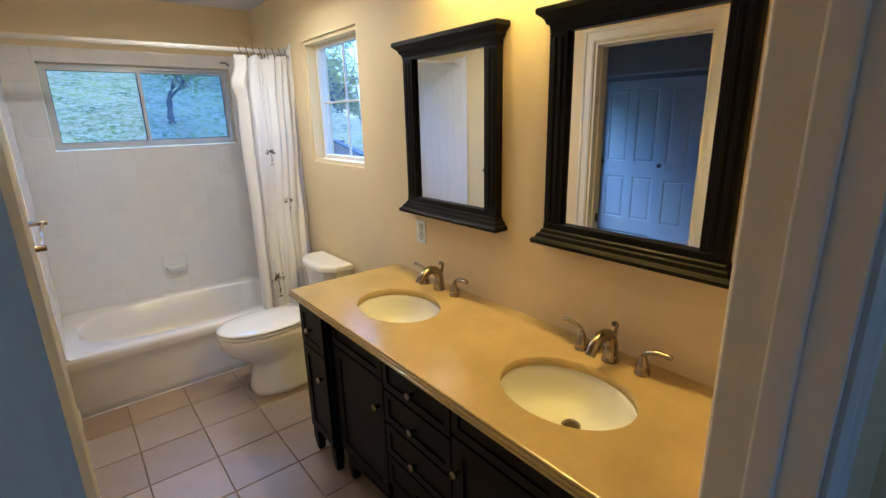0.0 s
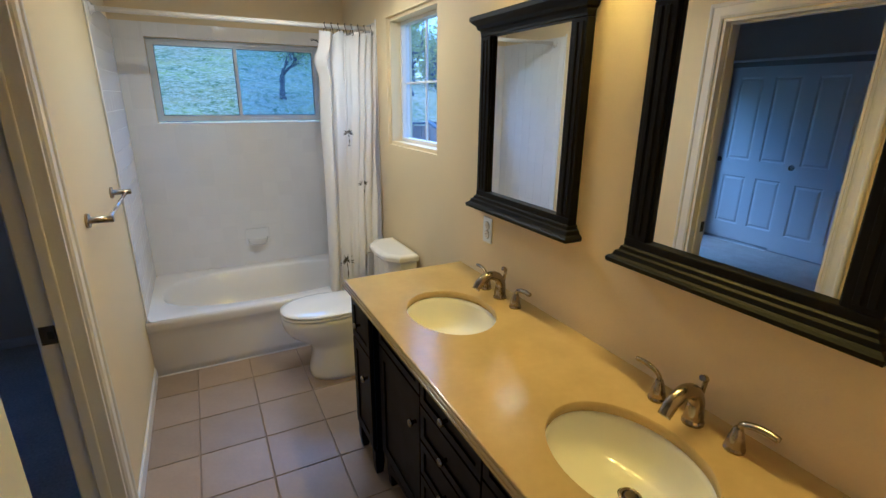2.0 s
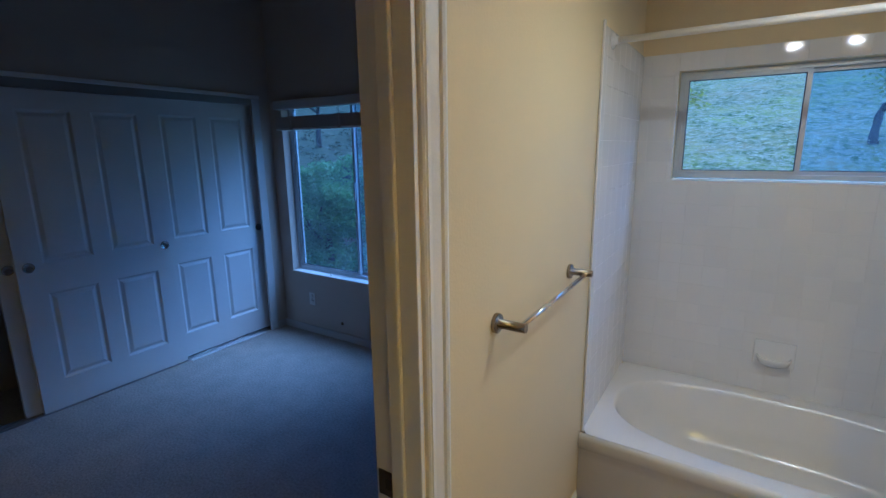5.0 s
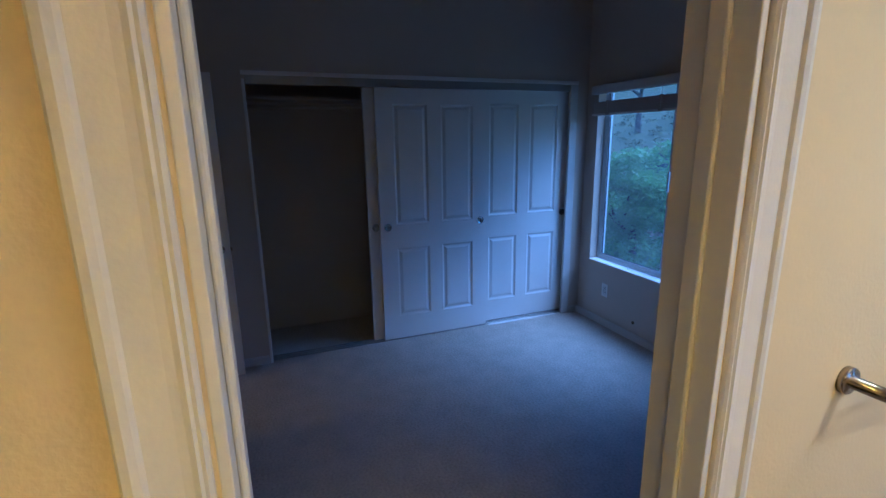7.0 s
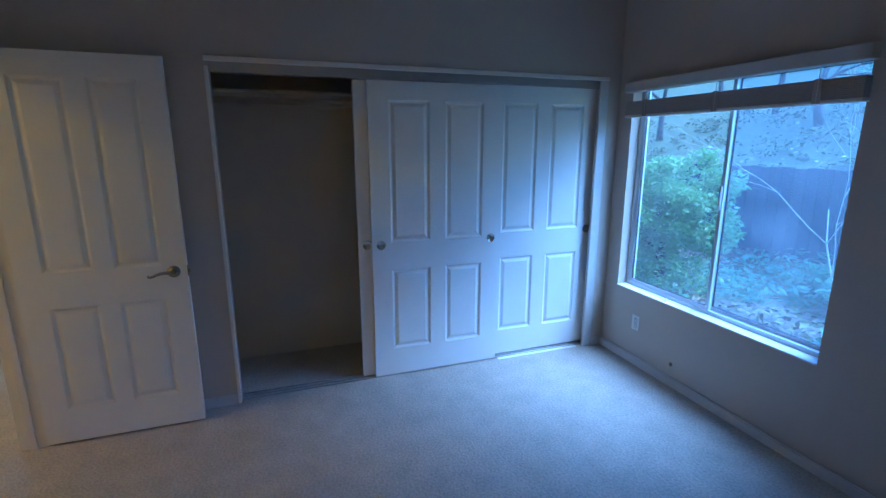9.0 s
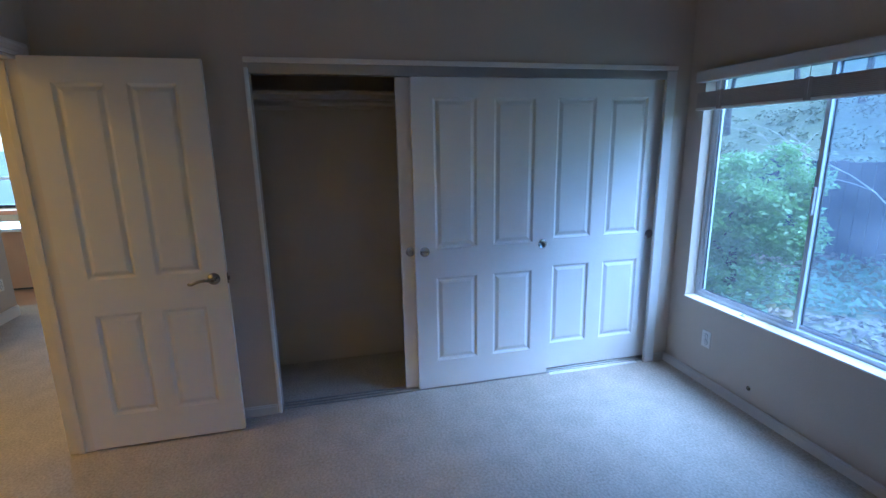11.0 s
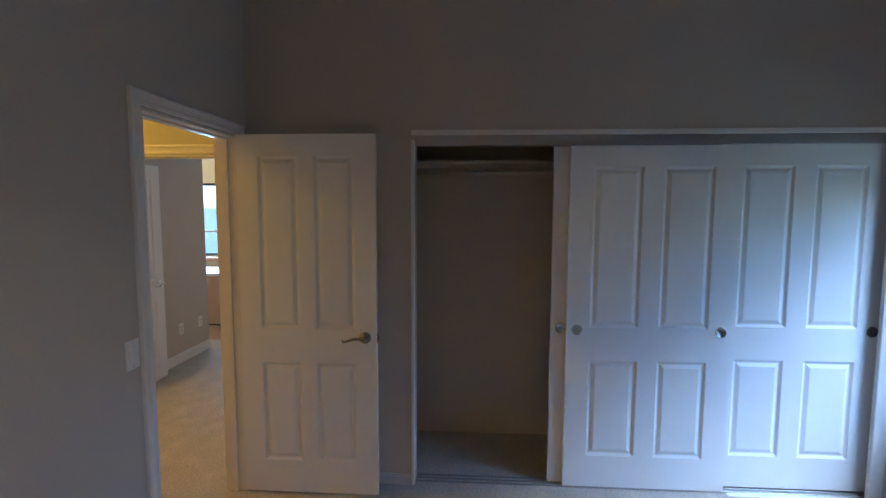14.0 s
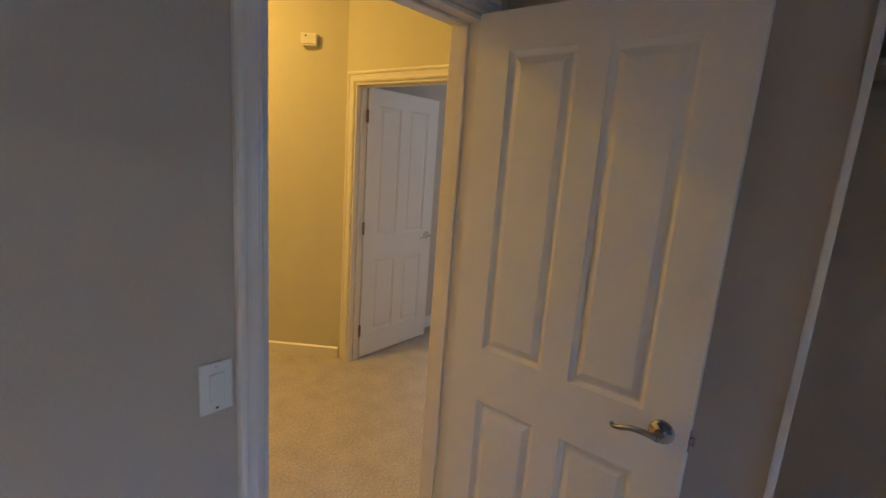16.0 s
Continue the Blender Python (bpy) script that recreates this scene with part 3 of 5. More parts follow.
def slider(name, x0, x1, z0, z1, y, label, meet, bar=0.028, clear=None):
    """A two-light aluminium sliding window, seen along y."""
    w = thing(name, (x0, y, z0), label, "window", kind="structure")
    W, H = x1 - x0, z1 - z0
    clear = clear or M_GLASS

    def ring(a0, a1, b0, b1, ya, yb, t):
        bm = cells([a0, a0 + t, a1 - t, a1], [ya, yb], [b0, b0 + t, b1 - t, b1], lambda x, yy, z: a0 + t < x < a1 - t and b0 + t < z < b1 - t)
        edge = [e for e in bm.edges if len(e.link_faces) == 2 and e.calc_face_angle(0) > 0.5]
        bmesh.ops.bevel(bm, geom=edge, offset=0.002, segments=1, affect="EDGES")
        return bm
    part("window_frame", ring(0, W, 0, H, 0, 0.06, bar * 0.8), M_ALU, w, "grey aluminium window frame")
    k = bar * 0.8 - 0.003
    for a0, a1, ya in ((k, meet - x0 + 0.012, 0.008), (meet - x0 - 0.012, W - k, 0.032)):
        s = part("sash", ring(a0, a1, k, H - k, ya, ya + 0.02, bar * 0.75), M_ALU, w)
        pane("pane", B(a0 + 0.012, a1 - 0.012, ya + 0.008, ya + 0.012, k + 0.012, H - k - 0.012), s, clear if a0 < 0.1 else M_FOGGED)
        g = bar * 0.75
        part("gasket", ring(a0 + g - 0.002, a1 - g + 0.002, k + g - 0.002, H - k - g + 0.002, ya + 0.004, ya + 0.016, 0.005), M_DARK, s, "black rubber gasket")
    part("latch", B(meet - x0 - 0.008, meet - x0 + 0.008, -0.008, 0.008, H * 0.45, H * 0.55, 0.003), M_ALU, w)
    return w


slider("window_1", 0.184, 1.316, 1.46, 1.998, BY + 0.055, "aluminium sliding window above the bathtub", 0.725)
slider("window_2", -2.898, -1.447, 0.555, 2.028, BY + 0.075, "wide aluminium sliding bedroom window", -2.165, 0.032, M_HAZY)
# sills
bm = bmesh.new()
box(bm, -2.898, -1.447, BY - 0.014, BY + 0.074, 0.546, 0.556, 0.003)
solid("window_sill", bm, M_TRIM, "white painted bedroom window sill", "sill", kind="structure")
lk = thing("window_lock", (-2.45, BY + 0.03, 0.556), "small white sash lock on the sill", "lock")
part("base", B(-0.02, 0.02, -0.01, 0.01, 0, 0.006, 0.002), M_PLATE, lk)
bm = bmesh.new()
tube(bm, [(0, 0, 0.005), (0.004, -0.008, 0.018), (0.02, -0.012, 0.022)], [0.005, 0.005, 0.003], 8)
part("thumb_turn", bm, M_PLATE, lk)

# east window with a muntin grid
w = thing("window_3", (EX + 0.085, 2.666, 1.366), "white framed bathroom window with a muntin grid", "window", kind="structure")
Wd, Hd = 0.663, 0.703
bm = cells([0, 0.05], [0, 0.02, Wd - 0.02, Wd], [0, 0.02, Hd - 0.02, Hd], lambda x, y, z: 0.02 < y < Wd - 0.02 and 0.02 < z < Hd - 0.02)
part("window_frame", bm, M_TRIM, w)
part("muntin", B(0.018, 0.032, Wd / 2 - 0.0055, Wd / 2 + 0.0055, 0.02, Hd - 0.02, 0.002), M_TRIM, w)
part("muntin", B(0.019, 0.031, 0.02, Wd - 0.02, Hd / 2 - 0.0055, Hd / 2 + 0.0055, 0.002), M_TRIM, w)
pane("pane", B(0.023, 0.027, 0.015, Wd - 0.015, 0.015, Hd - 0.015), w, M_BRIGHT)

# bedroom blind, drawn up
b = thing("window_blind", (-2.92, BY - 0.03, 1.80), "wooden slat blind drawn up under its headrail", "blind")
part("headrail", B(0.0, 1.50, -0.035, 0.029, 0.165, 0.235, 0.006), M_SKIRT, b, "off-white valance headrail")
for i in range(11):
    part("slat", B(0.012, 1.488, -0.024, 0.024, 0.012 + i * 0.0085, 0.0185 + i * 0.0085, 0.001, 1), M_BLIND, b)
part("bottom_rail", B(0.01, 1.49, -0.026, 0.026, -0.006, 0.010, 0.003), M_TRIM, b)
for x in (0.2, 0.75, 1.3):
    bm = bmesh.new()
    tube(bm, [(x, -0.026, 0.0), (x, -0.027, 0.17)], 0.0018, 6)
    part("cord", bm, M_PLATE, b)
    part("tape", B(x - 0.019, x + 0.019, -0.0275, -0.0265, -0.004, 0.108), M_BLIND, b)

# ---- bathroom: tub, tiles ----
def tub():
    ob = thing("bathtub", (0.0, 3.385, 0.0), "off-white enamelled alcove bathtub under the window", "bathtub")
    W, D, H = EX, BY - 3.385, 0.365
    bm = bmesh.new()
    n = 64
    cx, cy = 0.735, 0.445

    def oval(a, b, p, z, dx=0.0):
        out = []
        for i in range(n):
            t = 2 * math.pi * i / n
            c, s = math.cos(t), math.sin(t)
            out.append(bm.verts.new((cx + dx + a * math.copysign(abs(c) ** (2 / p), c), cy + b * math.copysign(abs(s) ** (2 / p), s), z)))
        return out
    rows = [oval(0.672, 0.350, 2.6, H), oval(0.664, 0.342, 2.6, H - 0.005), oval(0.655, 0.332, 2.6, H - 0.022), oval(0.60, 0.275, 2.8, 0.22, 0.0), oval(0.56, 0.25, 2.7, 0.12, 0.01), oval(0.50, 0.21, 2.6, 0.085, 0.015), oval(0.30, 0.12, 2.4, 0.075, 0.02)]
    for a, b in zip(rows, rows[1:]):
        for i in range(n):
            bm.faces.new((a[i], a[(i + 1) % n], b[(i + 1) % n], b[i])).smooth = True
    bm.faces.new(rows[-1]).smooth = True
    # deck round the basin
    outer = []
    for v in rows[0]:
        d = Vector((v.co.x - cx, v.co.y - cy))
        k = min((W - 0.002 - cx if d.x > 0 else cx - 0.002) / max(abs(d.x), 1e-6), (D - 0.002 - cy if d.y > 0 else cy - 0.018) / max(abs(d.y), 1e-6))
        outer.append(bm.verts.new((cx + d.x * k, cy + d.y * k, H)))
    for i in range(n):
        bm.faces.new((rows[0][i], outer[i], outer[(i + 1) % n], rows[0][(i + 1) % n])).smooth = True
    part("basin", bm, M_TUB, ob)
    bm = bmesh.new()
    prof = [(0.018, H), (0.008, H - 0.002), (0.001, H - 0.010), (-0.002, H - 0.022), (-0.001, H - 0.052), (0.003, H - 0.066), (0.015, H - 0.082), (0.018, H - 0.12), (0.019, 0.09), (0.0192, 0.045), (0.0194, 0.0), (0.05, 0.0), (0.05, H - 0.01)]
    a = [bm.verts.new((0.002, y, z)) for y, z in prof]
    b2 = [bm.verts.new((W - 0.002, y, z)) for y, z in prof]
    for i in range(len(prof) - 1):
        bm.faces.new((a[i], b2[i], b2[i + 1], a[i + 1])).smooth = i < 10
    bm.faces.new(a), bm.faces.new(b2[::-1])
    part("apron", bm, M_TUB, ob)
    bm = bmesh.new()
    lathe(bm, [(0.0, 0.0), (0.024, 0.0), (0.026, 0.003), (0.02, 0.006)], (cx + 0.42, cy, 0.075), "z", 20)
    part("drain", bm, M_CHROME, ob, "round chrome drain")
    return ob


tub()
bm = bmesh.new()
box(bm, 0.0, EX, 3.392, 3.402, 0.0, 0.006, 0.002)
solid("trim_tub_caulk", bm, M_TRIM, "white strip along the foot of the tub", "trim", kind="structure")

TILE, TOP = 0.1085, 2.088
bt = thing("tile_surround", (0, 0, 0), "glossy white square tiles round the bathtub", "wall tiles", kind="structure")
part("grout_bed", cells([0.0, 0.182, 1.318, EX], [BY - 0.006, BY - 0.0005], [0.36, 1.452, 2.0, TOP], lambda x, y, z: 0.182 < x < 1.318 and 1.452 < z < 2.0), M_GROUT, bt)
part("grout_bed", B(0.0005, 0.006, 3.44, BY - 0.006, 0.36, TOP), M_GROUT, bt)
part("grout_bed", B(EX - 0.006, EX - 0.0005, 3.53, BY - 0.006, 0.36, TOP), M_GROUT, bt)


def tile_mesh(sx, sy, sz, axis):
    g = 0.0008
    bm = bmesh.new()
    e = 0.0014
    a = [(g, g), (sx - g, g), (sx - g, sz - g), (g, sz - g)]
    b = [(g + e, g + e), (sx - g - e, g + e), (sx - g - e, sz - g - e), (g + e, sz - g - e)]

    def pt(u, w, d):
        return {"y": (u, -d, w), "x": (d, u, w), "X": (-d, u, w)}[axis]
    r = [[bm.verts.new(pt(u, w, d)) for u, w in q] for q, d in ((a, 0.0), (a, sy * 0.6), (b, sy))]
    for p, q in zip(r, r[1:]):
        for i in range(4):
            bm.faces.new((p[i], p[(i + 1) % 4], q[(i + 1) % 4], q[i]))
    bm.faces.new(r[-1])
    return done(bm, "tile", M_TILE)


TILES = {}


def tile(axis, sx, sz):
    key = (axis, round(sx, 4), round(sz, 4))
    if key not in TILES:
        TILES[key] = tile_mesh(sx, 0.0018, sz, axis)
    return TILES[key]


def splits(a, b, lines):
    c = sorted({a, b, *[k for k in lines if a + 0.012 < k < b - 0.012]})
    return list(zip(c, c[1:]))


zl = [TOP - TILE * i for i in range(17)]
xl = [EX / 2 - TILE / 2 + TILE * i for i in range(-8, 9)]


# ---- bathroom: toilet ----
def toilet():
    ob = thing("toilet", (EX - 0.02, 3.055, 0.0), "white two-piece toilet with its lid closed", "toilet")
    n = 40

    def loft(bm, rows, cap0=True, cap1=True):
        rings = []
        for cx, a, b, p, z, back in rows:
            ring = []
            for i in range(n):
                t = 2 * math.pi * i / n
                c, s = math.cos(t), math.sin(t)
                x = a * math.copysign(abs(c) ** (2 / p), c)
                if c > 0:
                    x = min(x, back)
                ring.append(bm.verts.new((cx + x, b * math.copysign(abs(s) ** (2 / p), s), z)))
            rings.append(ring)
        for q, r in zip(rings, rings[1:]):
            for i in range(n):
                bm.faces.new((q[i], q[(i + 1) % n], r[(i + 1) % n], r[i])).smooth = True
        if cap0:
            bm.faces.new(rings[0][::-1])
        if cap1:
            bm.faces.new(rings[-1])
        return bm
    bowl = [(-0.425, 0.222, 0.156, 2.6, 0.0, 0.3), (-0.425, 0.218, 0.152, 2.6, 0.025, 0.3), (-0.425, 0.203, 0.138, 2.6, 0.10, 0.3), (-0.425, 0.200, 0.130, 2.6, 0.185, 0.3), (-0.445, 0.218, 0.130, 2.4, 0.225, 0.3), (-0.485, 0.255, 0.160, 2.2, 0.275, 0.3), (-0.505, 0.270, 0.176, 2.2, 0.325, 0.3), (-0.51, 0.275, 0.18, 2.2, 0.37, 0.3), (-0.51, 0.275, 0.182, 2.2, 0.395, 0.3), (-0.51, 0.265, 0.172, 2.2, 0.40, 0.3)]
    part("bowl", loft(bmesh.new(), bowl), M_PORC, ob)
    part("deck", B(-0.30, -0.03, -0.115, 0.115, 0.20, 0.405, 0.02, 3), M_PORC, ob)
    seat = [(-0.51, 0.272, 0.178, 2.2, 0.402, 0.24), (-0.51, 0.277, 0.184, 2.2, 0.408, 0.245), (-0.51, 0.277, 0.184, 2.2, 0.416, 0.245), (-0.51, 0.272, 0.178, 2.2, 0.421, 0.24)]
    part("seat", loft(bmesh.new(), seat), M_PORC, ob)
    lid = [(-0.51, 0.270, 0.176, 2.2, 0.424, 0.24), (-0.51, 0.278, 0.185, 2.2, 0.429, 0.25), (-0.51, 0.276, 0.183, 2.2, 0.436, 0.25), (-0.51, 0.25, 0.16, 2.2, 0.442, 0.23), (-0.51, 0.12, 0.07, 2.2, 0.446, 0.11)]
    part("lid", loft(bmesh.new(), lid), M_PORC, ob, "closed glossy white lid")
    for s in (-1, 1):
        bm = bmesh.new()
        lathe(bm, [(0.012, -0.02), (0.014, -0.018), (0.014, 0.018), (0.012, 0.02)], (-0.255, s * 0.075, 0.43), "y", 12)
        part("seat_hinge", bm, M_PORC, ob)
    # tank with clipped front corners

    def clipped(bm, rows):
        rings = []
        for x0, x1, hw, cut, z in rows:
            rings.append([bm.verts.new(p) for p in ((x1, -hw, z), (x0 + cut * 0.8, -hw, z), (x0 + cut * 0.15, -hw + cut * 0.75, z), (x0, -hw + cut * 1.2, z), (x0 - 0.004, 0, z), (x0, hw - cut * 1.2, z), (x0 + cut * 0.15, hw - cut * 0.75, z), (x0 + cut * 0.8, hw, z), (x1, hw, z))])
        for q, r in zip(rings, rings[1:]):
            for i in range(9):
                bm.faces.new((q[i], q[(i + 1) % 9], r[(i + 1) % 9], r[i]))
        bm.faces.new(rings[0][::-1])
        bm.faces.new(rings[-1])
        return bm
    part("tank", clipped(bmesh.new(), [(-0.145, -0.012, 0.165, 0.07, 0.385), (-0.16, -0.008, 0.185, 0.08, 0.40), (-0.178, -0.006, 0.198, 0.085, 0.70)]), M_PORC, ob)
    part("tank_lid", clipped(bmesh.new(), [(-0.192, -0.001, 0.212, 0.095, 0.700), (-0.198, 0.002, 0.217, 0.095, 0.708), (-0.198, 0.002, 0.217, 0.095, 0.728), (-0.190, -0.003, 0.210, 0.092, 0.738), (-0.165, -0.02, 0.19, 0.085, 0.742)]), M_PORC, ob, "tank lid with clipped corners")
    bm = bmesh.new()
    lathe(bm, [(0.012, 0.0), (0.012, 0.008), (0.006, 0.012)], (-0.12, 0.2, 0.655), "y", 14)
    tube(bm, [(-0.12, 0.212, 0.655), (-0.155, 0.216, 0.652), (-0.185, 0.214, 0.648)], [0.006, 0.006, 0.005], 8)
    part("flush_lever", bm, M_CHROME, ob, "chrome flush lever")
    return ob


toilet()


# ---- bathroom: vanity ----
def shaker(bm, x, y0, y1, z0, z1, t=0.018, r=0.038):
    """A framed front with a sunk panel, facing -x at x."""
    c = cells([x, x + 0.007, x + t], [y0, y0 + r, y1 - r, y1], [z0, z0 + r, z1 - r, z1], lambda a, b, d: a < x + 0.007 and y0 + r < b < y1 - r and z0 + r < d < z1 - r)
    bmesh.ops.bevel(c, geom=[e for e in c.edges if len(e.link_faces) == 2 and e.calc_face_angle(0) > 0.5], offset=0.0016, segments=1, affect="EDGES")
    merge(bm, c)
    return bm


def knob(parent, x, y, z):
    bm = bmesh.new()
    lathe(bm, [(0.007, 0.0), (0.006, 0.006), (0.0065, 0.014), (0.013, 0.018), (0.015, 0.023), (0.012, 0.028), (0.005, 0.030)], (0, 0, 0), "x", 18)
    for v in bm.verts:
        v.co = Vector((x - v.co.x, y + v.co.y, z + v.co.z))
    part("knob", bm, M_NICKEL, parent, "round brushed nickel knob")


va = thing("vanity_cabinet", (0.0, 0.0, 0.0), "black-stained double vanity cabinet on short legs", "vanity")
F1, F2, ZB, ZT = 0.928, 0.962, 0.125, 0.785
body = bmesh.new()
for y0, y1, f in ((0.575, 0.82, F1), (0.82, 2.07, F2), (2.07, 2.315, F1)):
    box(body, f + 0.018, EX - 0.004, y0, y1, ZB, 0.66)
    box(body, f + 0.018, f + 0.04, y0, y1, 0.66, ZT + 0.029)
for y0, y1 in ((0.575, 0.595), (2.295, 2.315)):
    box(body, F1 + 0.04, EX - 0.004, y0, y1, 0.66, ZT + 0.029)
part("body", body, M_BLACK, va)
for y0, y1 in ((0.575, 0.82), (2.07, 2.315)):
    dr = part("drawer", shaker(bmesh.new(), F1, y0 + 0.006, y1 - 0.006, 0.600, 0.792, r=0.032), M_BLACK, va)
    knob(dr, F1, (y0 + y1) / 2, 0.695)
    do = part("cabinet_door", shaker(bmesh.new(), F1, y0 + 0.006, y1 - 0.006, 0.14, 0.590, r=0.042), M_BLACK, va)
    knob(do, F1, y0 + 0.045 if y0 > 1 else y1 - 0.045, 0.48)
for y0, y1, ky in ((0.84, 1.243, 1.213), (1.648, 2.05, 1.678)):
    do = part("cabinet_door", shaker(bmesh.new(), F2, y0, y1, 0.14, 0.665, r=0.05), M_BLACK, va)
    knob(do, F2, ky, 0.55)
    part("false_front", shaker(bmesh.new(), F2, y0, y1, 0.675, 0.792, r=0.03), M_BLACK, va)
for i in range(4):
    z = 0.650 - 0.1430 * i
    dr = part("drawer", shaker(bmesh.new(), F2, 1.252, 1.64, z, z + 0.133, r=0.028), M_BLACK, va)
    knob(dr, F2, 1.446, z + 0.062)
for y in (0.60, 0.80, 0.90, 1.99, 2.09, 2.29):
    f = F1 if (y < 0.85 or y > 2.05) else F2
    bm = bmesh.new()
    r = [[bm.verts.new((f + 0.006 + a * (0.042 - k) + k * 0.5, y + b * (0.042 - k) - 0.021 + k * 0.5, z)) for a, b in ((0, 0), (1, 0), (1, 1), (0, 1))] for k, z in ((0.012, 0.0), (0.0, 0.06), (0.0, ZB))]
    for p, q in zip(r, r[1:]):
        for i in range(4):
            bm.faces.new((p[i], p[(i + 1) % 4], q[(i + 1) % 4], q[i]))
    bm.faces.new(r[0][::-1]), bm.faces.new(r[-1])
    part("leg", bm, M_BLACK, va)
for y in (0.60, 2.25):
    part("leg", B(EX - 0.06, EX - 0.02, y, y + 0.04, 0.0, ZB, 0.002), M_BLACK, va)
# apron with a low arch between the legs
bm = bmesh.new()
n = 16
for i in range(n):
    y0, y1 = 0.92 + 1.06 * i / n, 0.92 + 1.06 * (i + 1) / n
    zz = [ZB - 0.05 * abs(2 * (y - 1.45) / 1.06) ** 4 - 0.004 for y in (y0, y1)]
    v = [bm.verts.new(p) for p in ((F2 + 0.004, y0, zz[0]), (F2 + 0.004, y1, zz[1]), (F2 + 0.004, y1, ZB), (F2 + 0.004, y0, ZB), (F2 + 0.022, y0, zz[0]), (F2 + 0.022, y1, zz[1]), (F2 + 0.022, y1, ZB), (F2 + 0.022, y0, ZB))]
    for f in ((0, 1, 2, 3), (7, 6, 5, 4), (0, 4, 5, 1)):
        bm.faces.new([v[k] for k in f])
bmesh.ops.remove_doubles(bm, verts=bm.verts, dist=0.0005)
part("apron", bm, M_BLACK, va)

# stone top with two oval cut-outs and an ogee edge
SX, SINKS, SA, SB = 1.195, (1.005, 1.868), 0.163, 0.207
CT0, CT1, CX0, CZ = 0.515, 2.362, 0.920, 0.845
ct = thing("countertop", (0, 0, 0), "cream stone vanity top with two sink cut-outs", "countertop")
bm = bmesh.new()
nseg = 56


def top_with_holes(bm, z, flip):
    loops = []
    ymid = (SINKS[0] + SINKS[1]) / 2
    for yc, ya, yb in ((SINKS[0], CT0, ymid), (SINKS[1], ymid, CT1)):
        inner, outer = [], []
        for i in range(nseg):
            t = 2 * math.pi * i / nseg
            x, y = SA * math.cos(t), SB * math.sin(t)
            inner.append(bm.verts.new((SX + x, yc + y, z)))
            k = min(((EX - 0.001 - SX) if x > 0 else (SX - CX0)) / max(abs(x), 1e-6), ((yb - yc) if y > 0 else (yc - ya)) / max(abs(y), 1e-6))
            outer.append(bm.verts.new((SX + x * k, yc + y * k, z)))
        for i in range(nseg):
            q = (inner[i], outer[i], outer[(i + 1) % nseg], inner[(i + 1) % nseg])
            bm.faces.new(q[::-1] if flip else q)
        for a, b in (((CX0, ya), 1), ((EX - 0.001, ya), 1), ((CX0, yb), 1), ((EX - 0.001, yb), 1)):
            c = bm.verts.new((*a, z))
            near = sorted(outer, key=lambda v: (v.co - c.co).length)[:8]
            e1 = min((v for v in near if abs(v.co.x - a[0]) < 1e-4), key=lambda v: abs(v.co.y - a[1]), default=None)
            e2 = min((v for v in near if abs(v.co.y - a[1]) < 1e-4), key=lambda v: abs(v.co.x - a[0]), default=None)
            if e1 and e2 and e1 is not e2:
                bm.faces.new((c, e1, e2))
        loops.append(inner)
    return loops


lt = top_with_holes(bm, CZ, False)
lb = top_with_holes(bm, CZ - 0.030, True)
for a, b in zip(lt, lb):
    for i in range(nseg):
        bm.faces.new((a[i], a[(i + 1) % nseg], b[(i + 1) % nseg], b[i])).smooth = True
part("slab", bm, M_STONE, ct)
bm = bmesh.new()
prof = [(0.0, 0.0), (0.004, -0.001), (0.006, -0.004), (0.006, -0.008), (0.0025, -0.0095), (0.008, -0.011), (0.010, -0.015), (0.010, -0.019), (0.006, -0.021), (0.012, -0.023), (0.013, -0.030), (0.0, -0.030)]
sweep(bm, prof, [((EX - 0.001, CT1, CZ), (0, 1, 0), (0, 0, 1)), ((CX0, CT1, CZ), (-1, 1, 0), (0, 0, 1)), ((CX0, CT0, CZ), (-1, 0, 0), (0, 0, 1))])
part("ogee_edge", bm, M_STONE, ct, "stepped ogee edge")

for yc in SINKS:
    sk = thing("sink", (SX, yc, CZ), "oval white undermount sink in the stone top", "sink", "sinks of the vanity")
    bm = bmesh.new()
    rows = [(1.06, -0.0305), (1.0, -0.034), (0.988, -0.052), (0.945, -0.082), (0.85, -0.110), (0.66, -0.131), (0.36, -0.141), (0.15, -0.143)]
    rings = []
    for k, z in rows:
        rings.append([bm.verts.new((SA * k * math.cos(2 * math.pi * i / 48) + 0.045 * (1 - k) * (k < 1), SB * k * math.sin(2 * math.pi * i / 48), z)) for i in range(48)])
    for a, b in zip(rings, rings[1:]):
        for i in range(48):
            bm.faces.new((a[i], a[(i + 1) % 48], b[(i + 1) % 48], b[i])).smooth = True
    part("bowl", bm, M_PORC, sk)
    bm = bmesh.new()
    lathe(bm, [(0.0285, -0.147), (0.0285, -0.141), (0.025, -0.137), (0.019, -0.140), (0.019, -0.147)], (0.040, 0, 0), "z", 24)
    dr = part("drain", bm, M_NICKEL, sk, "round nickel drain ring")
    bm = bmesh.new()
    lathe(bm, [(0.0, -0.148), (0.016, -0.148), (0.016, -0.139), (0.012, -0.137)], (0.040, 0, 0), "z", 20)
    part("stopper", bm, M_BRONZE, dr)


